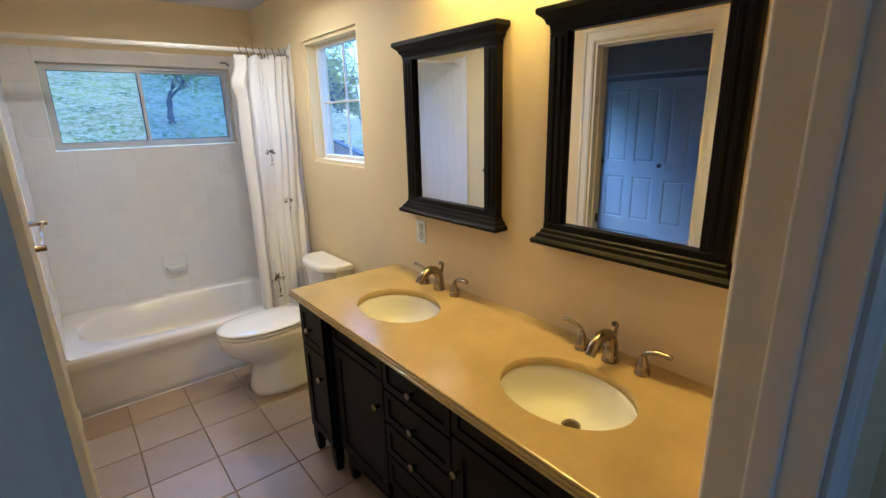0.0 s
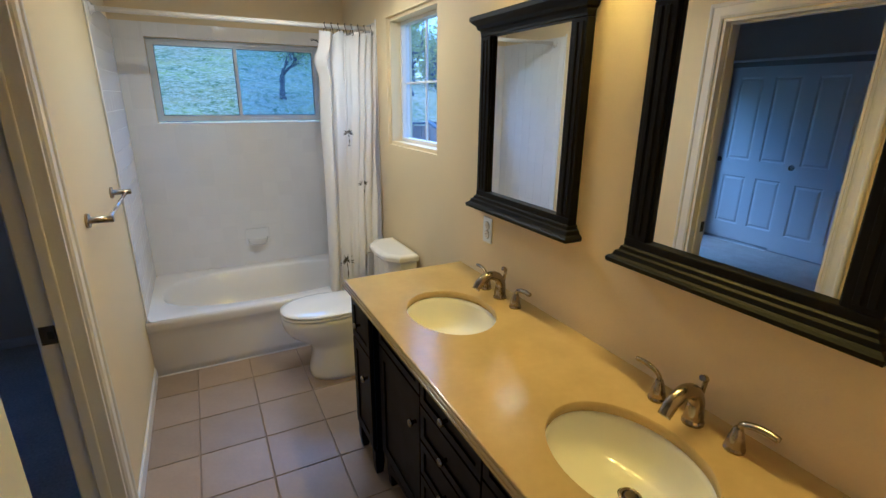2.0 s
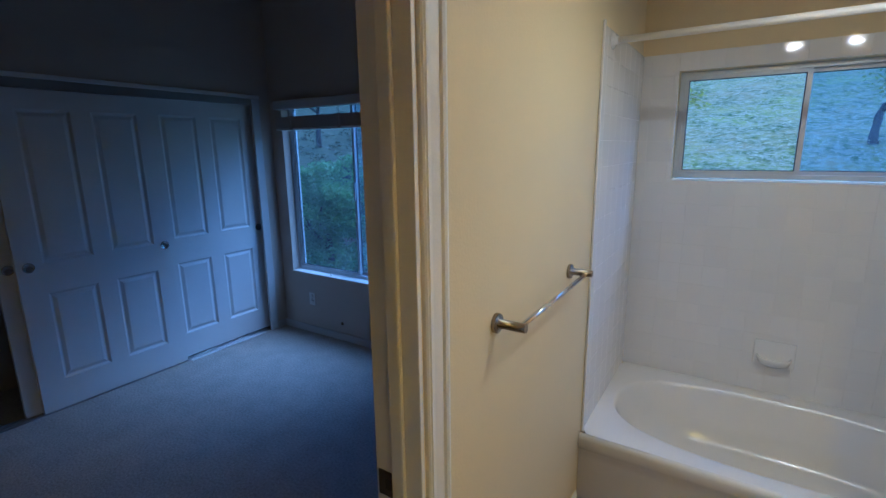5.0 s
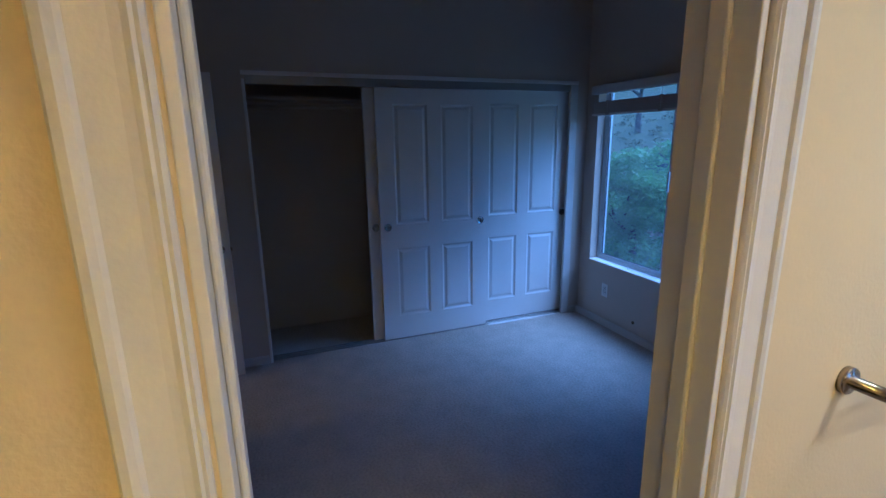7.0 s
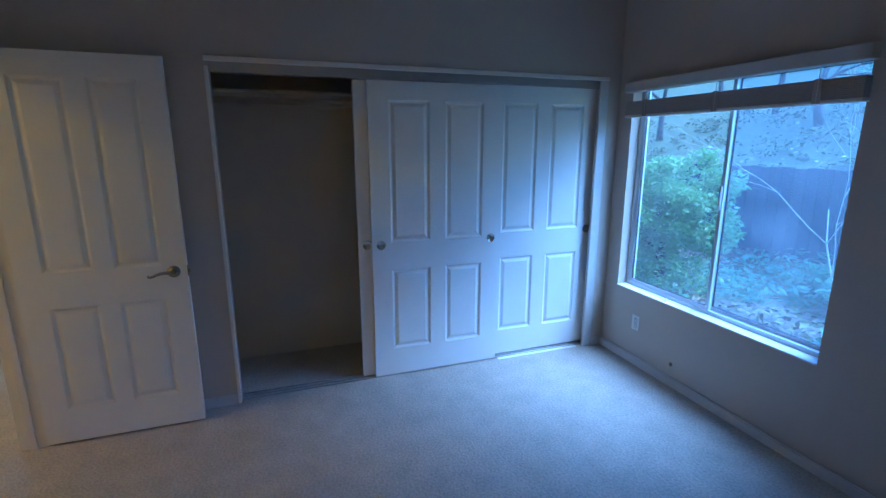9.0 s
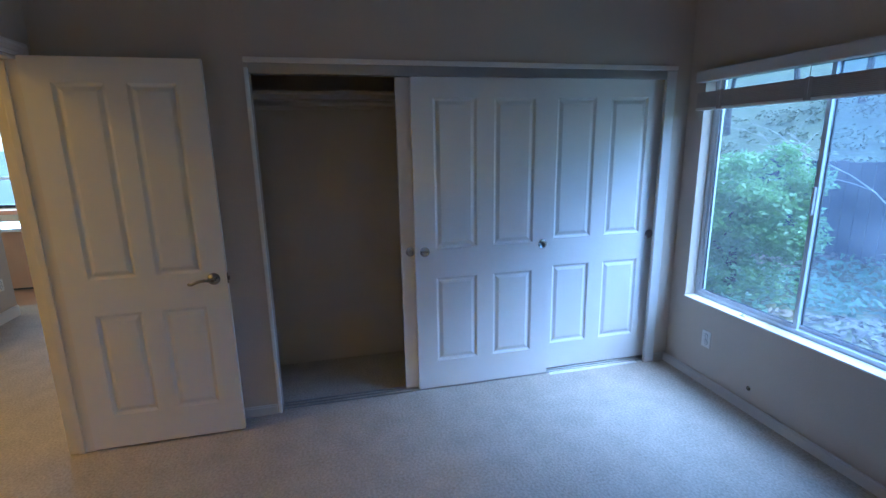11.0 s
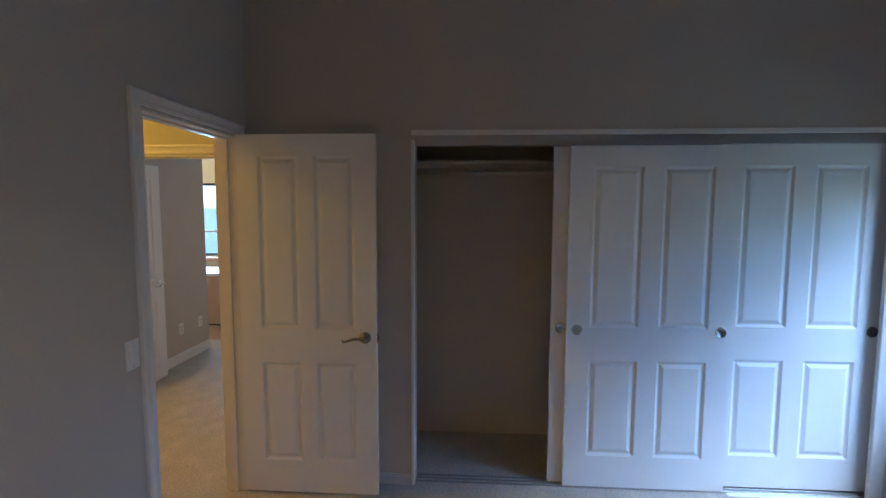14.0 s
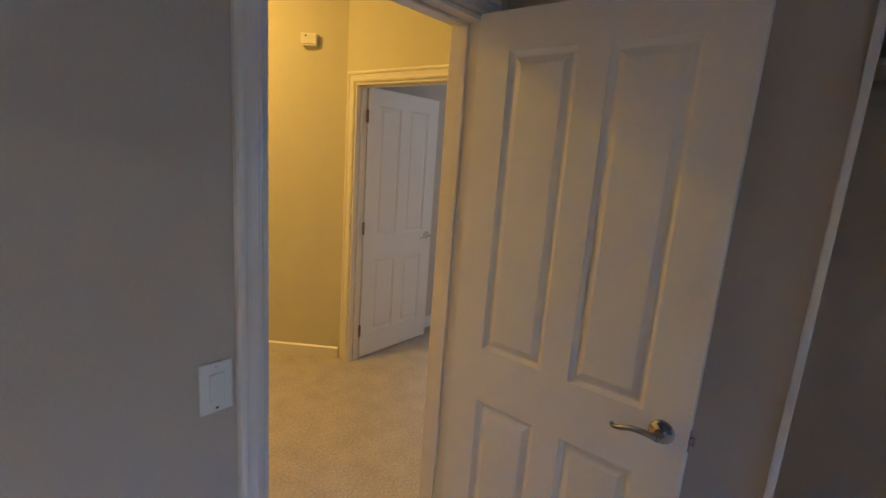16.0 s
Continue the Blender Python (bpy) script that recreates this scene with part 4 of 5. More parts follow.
def faucet(yc):
    fc = thing("faucet", (1.437, yc, CZ), "brushed nickel widespread faucet behind the sink", "faucet", "faucets of the vanity")
    bm = bmesh.new()
    lathe(bm, [(0.027, 0.0), (0.027, 0.006), (0.024, 0.010), (0.0235, 0.02), (0.020, 0.05), (0.016, 0.07)], (0, 0, 0), "z", 24)
    line = curve([(0.003, 0, 0.02), (0.001, 0, 0.062), (-0.018, 0, 0.094), (-0.056, 0, 0.103), (-0.094, 0, 0.086), (-0.118, 0, 0.056)], 6)
    nn = len(line)
    tube(bm, line, [0.0225 - 0.0065 * i / nn for i in range(nn)], 16, 0.9)
    sp = part("spout", bm, M_NICKEL, fc, "arched nickel spout")
    bm = bmesh.new()
    tube(bm, curve([(0.014, 0, 0.05), (0.018, 0, 0.09), (0.022, 0, 0.108), (0.021, 0, 0.120), (0.006, 0, 0.126)], 4), [0.006] * 10 + [0.0075] * 4 + [0.0085] * 3, 10)
    part("lift_rod", bm, M_NICKEL, sp)
    for s in (-1, 1):
        bm = bmesh.new()
        lathe(bm, [(0.024, 0.0), (0.024, 0.005), (0.021, 0.009), (0.0215, 0.014), (0.017, 0.035), (0.012, 0.052), (0.009, 0.060)], (0.0, s * 0.108, 0.0), "z", 20)
        ba = part("handle_base", bm, M_NICKEL, fc)
        bm = bmesh.new()
        line = curve([(0.0, s * 0.108, 0.045), (0.001, s * 0.112, 0.068), (0.003, s * 0.135, 0.079), (0.004, s * 0.165, 0.083), (0.004, s * 0.190, 0.081)], 5)
        k = len(line)
        tube(bm, line, [0.0095 - 0.003 * abs(0.6 - i / k) for i in range(k)], 10, 0.75)
        part("lever", bm, M_NICKEL, ba, "curved nickel lever")
    return fc


for yc in (1.012, 1.892):
    faucet(yc)


# ---- bathroom: mirrors ----
def framed_mirror(yc):
    m = thing("framed_mirror", (EX, yc, 1.17), "black wooden framed mirror with a moulded cornice", "mirror", "mirrors over the vanity")
    H, hw, gl = 0.765, 0.302, 0.231
    part("mirror_glass", B(-0.016, -0.012, -gl, gl, 0.07, 0.695), M_MIRROR, m, "clear mirror glass")
    part("backing", B(-0.011, -0.001, -0.29, 0.29, 0.02, 0.74), M_BLACK, m)
    for s in (-1, 1):
        bm = bmesh.new()
        y0, y1 = sorted((s * gl, s * hw))
        box(bm, -0.034, -0.002, y0 - 0.0, y1, 0.072, 0.69, 0.003)
        st = part("stile", bm, M_BLACK, m)
        for k in range(2):
            c = s * (0.257 + 0.024 * k)
            part("reed", B(-0.038, -0.033, c - 0.0075, c + 0.0075, 0.085, 0.677, 0.0024), M_BLACK, st)
        part("bead", B(-0.024, -0.012, s * 0.229 - 0.003, s * 0.229 + 0.003, 0.072, 0.69, 0.0028), M_BLACK, st)
    bm = bmesh.new()
    box(bm, -0.036, -0.002, -hw, hw, 0.69, 0.718, 0.003)
    sweep(bm, [(0.0, 0.70), (0.036, 0.70), (0.040, 0.712), (0.048, 0.718), (0.052, 0.730), (0.064, 0.742), (0.072, 0.748), (0.072, 0.762), (0.068, 0.766), (0.0, 0.766)],
          [((0.0, -hw + 0.041, 0), (0, -1, 0), (0, 0, 1)), ((0.0, -hw + 0.041, 0), (-1, -1, 0), (0, 0, 1)), ((0.0, hw - 0.041, 0), (-1, 1, 0), (0, 0, 1)), ((0.0, hw - 0.041, 0), (0, 1, 0), (0, 0, 1))])
    part("cornice", bm, M_BLACK, m, "stepped black cornice")
    bm = bmesh.new()
    box(bm, -0.036, -0.002, -hw, hw, 0.045, 0.074, 0.003)
    sweep(bm, [(0.0, 0.0), (0.070, 0.0), (0.072, 0.012), (0.066, 0.018), (0.058, 0.022), (0.054, 0.034), (0.046, 0.038), (0.044, 0.048), (0.038, 0.052), (0.0, 0.052)],
          [((0.0, -hw + 0.041, 0), (0, -1, 0), (0, 0, 1)), ((0.0, -hw + 0.041, 0), (-1, -1, 0), (0, 0, 1)), ((0.0, hw - 0.041, 0), (-1, 1, 0), (0, 0, 1)), ((0.0, hw - 0.041, 0), (0, 1, 0), (0, 0, 1))])
    part("base_moulding", bm, M_BLACK, m)
    return m


framed_mirror(1.874)
framed_mirror(1.034)


# ---- outlets, switches, towel bar, soap dish ----
def wall_plate(name, at, rz, kind, label, cover=None):
    """Faces -y in its own coordinates."""
    p = thing(name, at, label, "outlet" if kind == "outlet" else "switch", rz=rz)
    part("plate", B(-0.036, 0.036, -0.006, -0.0005, -0.058, 0.058, 0.003), cover or M_PLATE, p)
    if kind == "outlet":
        for z in (-0.02, 0.02):
            bm = bmesh.new()
            lathe(bm, [(0.0165, 0.0), (0.0165, 0.009), (0.015, 0.010)], (0, 0, z), "y", 20, 1.0, 1.0)
            for v in bm.verts:
                v.co.y = -v.co.y
            s = part("socket", bm, M_PLATE, p)
            for x in (-0.006, 0.006):
                part("slot", B(x - 0.0012, x + 0.0012, -0.0106, -0.0096, z - 0.002, z + 0.007), M_DARK, s)
            part("slot", B(-0.002, 0.002, -0.0106, -0.0096, z - 0.010, z - 0.006), M_DARK, s)
            bm = bmesh.new()
            lathe(bm, [(0.0185, 0.0), (0.0185, 0.0068), (0.0165, 0.007)], (0, 0, z), "y", 20)
            for v in bm.verts:
                v.co.y = -v.co.y
            part("ring", bm, M_DARK, s, "dark gap ring round the socket")
    else:
        part("rocker", B(-0.016, 0.016, -0.010, -0.005, -0.033, 0.033, 0.002), M_PLATE, p)
        for z in (-0.047, 0.047):
            bm = bmesh.new()
            lathe(bm, [(0.003, 0.0), (0.003, 0.0015)], (0, -0.0075, z), "y", 8)
            part("screw", bm, M_CHROME, p)
    return p


wall_plate("wall_outlet", (EX, 2.12, 1.068), -90, "outlet", "white duplex outlet with a satin silver plate under the mirror", M_SILVER)
wall_plate("wall_outlet", (-2.673, BY, 0.315), 0, "outlet", "white duplex outlet under the bedroom window")
wall_plate("light_switch", (-2.05, SY, 1.085), 180, "switch", "white rocker switch beside the bedroom door")
wall_plate("wall_outlet", (-5.1, -1.25, 0.36), 180, "outlet", "white outlet on the far room wall")
wall_plate("wall_outlet", (-5.45, -1.25, 0.36), 180, "outlet", "white outlet on the far room wall")
cj = thing("cable_jack", (-2.318, BY, 0.144), "small round cable jack low on the wall", "cable jack")
bm = bmesh.new()
lathe(bm, [(0.014, 0.0), (0.014, -0.003), (0.006, -0.004), (0.005, -0.012)], (0, 0, 0), "y", 14)
part("socket", bm, M_NICKEL, cj)

tb = thing("towel_bar", (0.0, 2.525, 1.178), "brushed nickel towel bar on the wall", "towel bar")
for y in (0.0, 0.615):
    bm = bmesh.new()
    lathe(bm, [(0.027, 0.0), (0.027, 0.010), (0.025, 0.012), (0.0125, 0.012), (0.0125, 0.085), (0.0115, 0.087)], (0, y, 0), "x", 24)
    part("post", bm, M_NICKEL, tb, "round nickel post")
bm = bmesh.new()
tube(bm, [(0.068, -0.008, 0), (0.068, 0.623, 0)], 0.0075, 14)
part("bar", bm, M_CHROME, tb, "thin round bar")

sd = thing("soap_dish", (0.735, BY - 0.006, 0.575), "white ceramic soap dish set in the tiles", "soap dish")
part("plate", B(-0.088, 0.088, -0.014, 0.0, -0.06, 0.075, 0.006, 3), M_PORC, sd)
bm = bmesh.new()
n = 20
rows = []
for k, z, d in ((0.62, -0.052, 0.035), (0.86, -0.040, 0.052), (1.0, -0.012, 0.066), (1.0, -0.002, 0.068), (0.92, 0.0, 0.062), (0.84, -0.018, 0.05), (0.5, -0.024, 0.03)):
    rows.append([bm.verts.new((0.074 * k * math.cos(math.pi * i / n), -0.013 - d * abs(math.sin(math.pi * i / n)) ** 0.7, z)) for i in range(n + 1)])
for p, q in zip(rows, rows[1:]):
    for i in range(n):
        bm.faces.new((p[i], p[i + 1], q[i + 1], q[i])).smooth = True
bm.faces.new(rows[0]), bm.faces.new(rows[-1])
part("tray", bm, M_PORC, sd, "rounded soap tray")

# ---- curtain and rod ----
rd = thing("shower_rod", (0.0, 3.56, 2.048), "white shower curtain rod between the walls", "curtain rod")
bm = bmesh.new()
tube(bm, [(0.006, 0, 0), (EX - 0.006, 0, 0)], 0.0135, 16)
part("rod", bm, M_TRIM, rd)
for x, s in ((0.0015, 1), (EX - 0.0015, -1)):
    bm = bmesh.new()
    lathe(bm, [(0.032, 0.004 * s), (0.03, 0.012 * s), (0.016, 0.018 * s), (0.016, 0.03 * s)], (x, 0, 0), "x", 20)
    part("flange", bm, M_TRIM, rd)

cu = thing("shower_curtain", (1.34, 3.55, 0.16), "white cloth shower curtain with palm prints bunched to one side", "curtain")
rng = random.Random(4)
bm = bmesh.new()
NU, NV = 150, 60
grid = []
for j in range(NV + 1):
    v = j / NV
    z = 1.865 * v
    row = []
    for i in range(NU + 1):
        u = i / NU
        drop = 1 - v
        width = 0.325 - 0.01 * drop
        xc = -0.155 - 0.085 * drop ** 0.8
        ph = 2 * math.pi * (5.4 * u + 0.35 * math.sin(2.3 * u * math.pi + 0.6)) + 0.45 * math.sin(2.6 * v + u * 3) + 0.5
        ph += 1.5 * noise.noise((u * 2.2, v * 1.7, 9.0)) + 0.5 * noise.noise((u * 6, v * 4, 5.0))
        amp = (0.054 - 0.010 * v) * (0.55 + 0.45 * math.sin(u * 7.5 + 1.1 + 0.6 * v))
        x = xc + width * u + 0.020 * math.sin(ph * 1.0 + 1.2 + v * 1.5) + 0.006 * math.sin(ph * 2.7 + v * 4)
        y = amp * math.sin(ph) + 0.012 * math.sin(ph * 2.3 + 1) * (1 - 0.5 * v) - 0.15 * drop ** 1.2 + 0.03 * noise.noise((u * 4, v * 3.5, 1.0)) + 0.007 * noise.noise((u * 22, v * 9, 2.0))
        zz = z + 0.012 * noise.noise((u * 9, v * 3, 4.0)) - 0.02 * v ** 6 * abs(math.sin(u * 7 * math.pi))
        x -= 0.035 * math.exp(-((v - 0.905) / 0.035) ** 2) * max(0.0, 1 - u / 0.12)
        row.append(bm.verts.new((x, y, zz)))
    grid.append(row)
for j in range(NV):
    for i in range(NU):
        bm.faces.new((grid[j][i], grid[j][i + 1], grid[j + 1][i + 1], grid[j + 1][i])).smooth = True
CL = part("cloth", bm, M_CURTAIN, cu)
sol = CL.modifiers.new("thick", "SOLIDIFY")
sol.thickness = 0.0015
for i in range(8):
    x = -0.145 + 0.042 * i
    bm = bmesh.new()
    line = [(x + 0.006 * math.sin(a * 2), 0.01 + 0.021 * math.sin(a), 1.888 + 0.036 * math.cos(a) - 0.014) for a in [2 * math.pi * k / 16 for k in range(17)]]
    tube(bm, line, 0.0022, 6)
    part("ring", bm, M_BRONZE, cu, "dark metal curtain ring")


def palm(parent, x, z, s, y):
    bm = bmesh.new()

    def leafy(p0, p1, w):
        p0, p1 = Vector(p0), Vector(p1)
        d = (p1 - p0)
        nn = Vector((-d.z, 0, d.x)).normalized() * w
        q = [bm.verts.new(c) for c in (p0, p0 + d * 0.4 + nn, p1, p0 + d * 0.4 - nn)]
        bm.faces.new(q)
    for a in (-15, 10, 40, 75, 105, 140, 170, 195):
        r = radians(a)
        leafy((x, y, z), (x + s * 0.55 * math.cos(r), y, z + s * 0.42 * math.sin(r) - (0.1 * s if abs(math.cos(r)) > 0.8 else 0)), s * 0.07)
    leafy((x, y, z), (x + 0.06 * s, y, z - s * 0.6), s * 0.04)
    leafy((x + 0.06 * s, y, z - s * 0.45), (x + 0.02 * s, y, z - s * 1.15), s * 0.05)
    leafy((x - 0.15 * s, y, z - s * 1.13), (x + 0.22 * s, y, z - s * 1.15), s * 0.05)
    ob = part("palm_print", bm, M_PALM, parent, "printed palm tree")
    sw = ob.modifiers.new("wrap", "SHRINKWRAP")
    sw.target, sw.wrap_method, sw.wrap_mode, sw.offset = CL, "PROJECT", "ABOVE_SURFACE", 0.002
    sw.use_project_y, sw.use_negative_direction, sw.use_positive_direction = True, True, True
    return ob



# ---- bathroom lamps ----
vl = thing("vanity_light", (EX, 1.45, 2.355), "warm lit vanity bar lamp with glass shades above the mirrors", "wall lamp")
part("backplate", B(-0.03, -0.001, -0.42, 0.42, -0.05, 0.05, 0.008), M_NICKEL, vl)
for y in (-0.33, -0.11, 0.11, 0.33):
    bm = bmesh.new()
    lathe(bm, [(0.018, 0.04), (0.03, 0.03), (0.045, -0.01), (0.055, -0.05), (0.053, -0.05), (0.043, -0.01), (0.028, 0.026)], (-0.11, y, 0.0), "z", 20)
    part("shade", bm, M_PLATE, vl, "bell shaped glass shade")
    bm = bmesh.new()
    lathe(bm, [(0.008, 0.028), (0.018, 0.016), (0.022, 0.0), (0.018, -0.013), (0.006, -0.018)], (-0.11, y, 0.0), "z", 16)
    part("bulb", bm, M_BULB, vl, "glowing warm bulb")
for y in (1.12, 1.34, 1.56, 1.78):
    lamp("vanity_glow", "AREA", pose(EX - 0.11, y, 2.333), VANITY_W, WARM, disk=0.06)
cl = thing("ceiling_light", (0.87, 2.95, CEIL_B), "small two-bulb ceiling lamp in the bathroom", "ceiling lamp")
part("base", B(-0.22, 0.22, -0.05, 0.05, -0.03, -0.001, 0.008), M_NICKEL, cl)
for x in (-0.16, 0.16):
    bm = bmesh.new()
    lathe(bm, [(0.012, -0.03), (0.018, -0.08), (0.030, -0.11), (0.026, -0.135), (0.010, -0.148)], (x, 0, 0), "z", 20)
    part("globe", bm, M_BULB, cl, "glowing glass globe")
for x in (0.71, 1.03):
    lamp("ceiling_glow", "AREA", pose(x, 2.95, CEIL_B - 0.155), CEILING_W / 2, SOFTC, disk=0.06)
lamp("hall_glow", "AREA", pose(-2.35, -1.6, 3.1), HALL_W, HALLC, disk=0.3)
lamp("far_glow", "POINT", pose(-6.9, -2.6, 2.7), FAR_W, HALLC, radius=0.12)

# window light standing in for the sky
def window_lamp(name, eye, target, sx, sy, e, color=(0.70, 0.88, 1.0)):
    lamp(name, "AREA", look(eye, target), e, color, size=sx, size_y=sy)


window_lamp("sky_start", (0.3, -2.55, 1.4), (0.3, 0, 1.2), 1.3, 1.3, SKY_START)
window_lamp("sky_far", (-8.3, -2.7, 1.45), (0, -2.7, 1.2), 1.5, 1.2, SKY_FAR)

hk = thing("suction_hook", (1.29, BY - 0.008, 2.028), "small dark striped plastic hook stuck on the tiles", "hook", rz=0)
bm = bmesh.new()
line = [(0.045 * math.cos(radians(a)) - 0.01, -0.004, 0.045 * math.sin(radians(a)) - 0.03) for a in range(30, 121, 10)]
tube(bm, line, 0.0065, 8)
part("arc", bm, M_DARK, hk)
bm = bmesh.new()
tube(bm, [(x, -0.011, z + 0.002) for x, _, z in line], 0.002, 6)
part("stripe", bm, M_PLATE, hk, "thin white stripe")

# ---- hall and far room things ----
al = thing("wall_alarm", (HX + 0.155, -1.466, 2.32), "small white alarm box on the hall wall", "alarm", rz=35.6)
part("case", B(0.0, 0.035, -0.055, 0.055, -0.04, 0.03, 0.005), M_PLATE, al)
bm = bmesh.new()
lathe(bm, [(0.006, 0.033), (0.006, 0.037), (0.003, 0.038)], (0, -0.02, 0.012), "x", 10)
part("lamp_eye", bm, M_DARK, al)
part("lip", B(0.0, 0.030, -0.05, 0.05, -0.05, -0.04, 0.002), M_PLATE, al)

M_PEACH = mat("pine_panel", (0.50, 0.28, 0.15), 0.45, var=0.12, scale=5, fine=0.06)
kc = thing("kitchen_counter", (-6.65, -2.2, 0.0), "pine panelled counter with a white top in the far room", "counter")
part("body", B(-0.6, 0.0, -1.6, 1.0, 0.0, 0.70, 0.004), M_PEACH, kc)
part("top", B(-0.62, 0.025, -1.62, 1.02, 0.70, 0.74, 0.006), M_PORC, kc, "white counter top")
part("plinth", B(-0.58, 0.004, -1.58, 0.98, 0.0, 0.02, 0.001), M_DARK, kc)
w = thing("window_4", (-8.26, -3.5, 0.82), "bright far room window", "window", kind="structure")
bm = cells([0, 0.05], [0, 0.045, 1.555, 1.6], [0, 0.045, 1.195, 1.24], lambda x, y, z: 0.045 < y < 1.555 and 0.045 < z < 1.195)
part("window_frame", bm, M_DARK, w, "dark window frame")
part("rail", B(0.01, 0.04, 0.045, 1.555, 0.40, 0.44, 0.002), M_ALU, w)
pane("pane", B(0.022, 0.027, 0.04, 1.56, 0.04, 1.2), w)
sl = B(-8.2, -8.05, -3.6, -1.8, 0.74, 0.80, 0.004)
solid("window_sill_far", sl, M_PEACH, "pine window sill in the far room", "sill", kind="structure")
bx = thing("strike_plate", (-0.088, 2.173, 0.893), "dark metal strike plate on the door jamb", "strike plate")
part("plate", B(-0.028, 0.020, -0.0025, 0.0, -0.032, 0.032, 0.0008, 1), M_BRONZE, bx)
part("slot", B(-0.008, 0.008, -0.0035, -0.002, -0.013, 0.013), M_DARK, bx)
hp = thing("strike_plate", (-2.152, SY - 0.02, 0.915), "dark metal strike plate on the bedroom jamb", "strike plate")
part("plate", B(-0.0022, 0.0, -0.02, 0.02, -0.03, 0.03, 0.0008, 1), M_BRONZE, hp)
for z in (0.22, 1.02, 1.83):
    hg = thing("hinge_leaf", (PX + 0.022, 1.4775, z), "painted hinge leaf screwed to the bare jamb", "hinge", "hinge leaves on the bathroom jamb")
    part("plate", B(-0.018, 0.016, 0.0, 0.002, -0.045, 0.045, 0.0008, 1), M_TRIM, hg)
    for dz in (-0.03, 0.0, 0.03):
        bm = bmesh.new()
        lathe(bm, [(0.0035, 0.0), (0.0035, 0.0032), (0.001, 0.0032)], (0.004 if dz else -0.006, 0, dz), "y", 8)
        part("screw", bm, M_DARK, hg)

# ---- outdoors ----


def blend(name, colours, scales, rough=0.95, bump=0.22):
    """A ground of three colours mixed by noise at two scales."""
    m = bpy.data.materials.new(name)
    m.use_nodes = True
    n, l = m.node_tree.nodes, m.node_tree.links
    b = n["Principled BSDF"]
    b.inputs["Roughness"].default_value, b.inputs["Specular IOR Level"].default_value = rough, 0.1
    tc = n.new("ShaderNodeTexCoord")
    col = None
    for c, sc in zip(colours[1:], scales):
        t = n.new("ShaderNodeTexNoise")
        t.inputs["Scale"].default_value, t.inputs["Detail"].default_value, t.inputs["Roughness"].default_value = sc, 8, 0.7
        l.new(tc.outputs["Object"], t.inputs["Vector"])
        r = n.new("ShaderNodeMapRange")
        r.inputs["From Min"].default_value, r.inputs["From Max"].default_value = 0.42, 0.6
        l.new(t.outputs["Fac"], r.inputs["Value"])
        x = n.new("ShaderNodeMix")
        x.data_type = "RGBA"
        l.new(r.outputs[0], x.inputs["Factor"])
        if col is None:
            x.inputs[6].default_value = (*colours[0], 1)
        else:
            l.new(col, x.inputs[6])
        x.inputs[7].default_value = (*c, 1)
        col = x.outputs[2]
        last = t
    l.new(col, b.inputs["Base Color"])
    bp = n.new("ShaderNodeBump")
    bp.inputs["Strength"].default_value, bp.inputs["Distance"].default_value = bump, 0.05
    l.new(last.outputs["Fac"], bp.inputs["Height"])
    l.new(bp.outputs[0], b.inputs["Normal"])
    return m


M_GRASS = blend("hill_grass", ((0.36, 0.35, 0.07), (0.37, 0.28, 0.11), (0.12, 0.15, 0.035), (0.46, 0.39, 0.22)), (0.35, 1.6, 7.0), bump=0.4)
# bare soil under the trees to the west of the house
n_, l_ = M_GRASS.node_tree.nodes, M_GRASS.node_tree.links
base_in = n_["Principled BSDF"].inputs["Base Color"]
grass_col = base_in.links[0].from_socket
tc_, sep_, ns_, add_ = n_.new("ShaderNodeTexCoord"), n_.new("ShaderNodeSeparateXYZ"), n_.new("ShaderNodeTexNoise"), n_.new("ShaderNodeMath")
edge_, mix_ = n_.new("ShaderNodeMapRange"), n_.new("ShaderNodeMix")
ns_.inputs["Scale"].default_value, ns_.inputs["Detail"].default_value = 0.6, 6
add_.operation = "MULTIPLY_ADD"
add_.inputs[1].default_value = 4.0
edge_.inputs["From Min"].default_value, edge_.inputs["From Max"].default_value = -0.8, -2.8
mix_.data_type = "RGBA"
mix_.inputs[7].default_value = (0.075, 0.078, 0.048, 1)
soil_ = n_.new("ShaderNodeMath")
soil_.operation = "MULTIPLY"
soil_.inputs[1].default_value = 0.9
l_.new(tc_.outputs["Object"], sep_.inputs[0])
l_.new(tc_.outputs["Object"], ns_.inputs["Vector"])
l_.new(ns_.outputs["Fac"], add_.inputs[0])
l_.new(sep_.outputs[0], add_.inputs[2])
l_.new(add_.outputs[0], edge_.inputs["Value"])
l_.new(edge_.outputs[0], soil_.inputs[0])
l_.new(soil_.outputs[0], mix_.inputs["Factor"])
l_.new(grass_col, mix_.inputs[6])
l_.new(mix_.outputs[2], base_in)
M_BARK = mat("bark", (0.055, 0.045, 0.038), 0.95, var=0.3, scale=12, bump=0.5, bump_scale=40)
M_LEAF = mat("leaf_green", (0.12, 0.19, 0.11), 0.42, var=0.4, scale=3, fine=0.2)
M_LEAF2 = mat("leaf_yellow_green", (0.24, 0.24, 0.06), 0.6, var=0.4, scale=2, fine=0.2)
M_FENCE = mat("fence_wood", (0.34, 0.21, 0.14), 0.9, var=0.3, scale=8, fine=0.2)
M_BRUSH = mat("dry_brush", (0.14, 0.14, 0.07), 0.9, var=0.6, scale=0.9, fine=0.3)
M_RWALL = mat("slate_fence", (0.035, 0.04, 0.06), 0.9, var=0.3, scale=5)
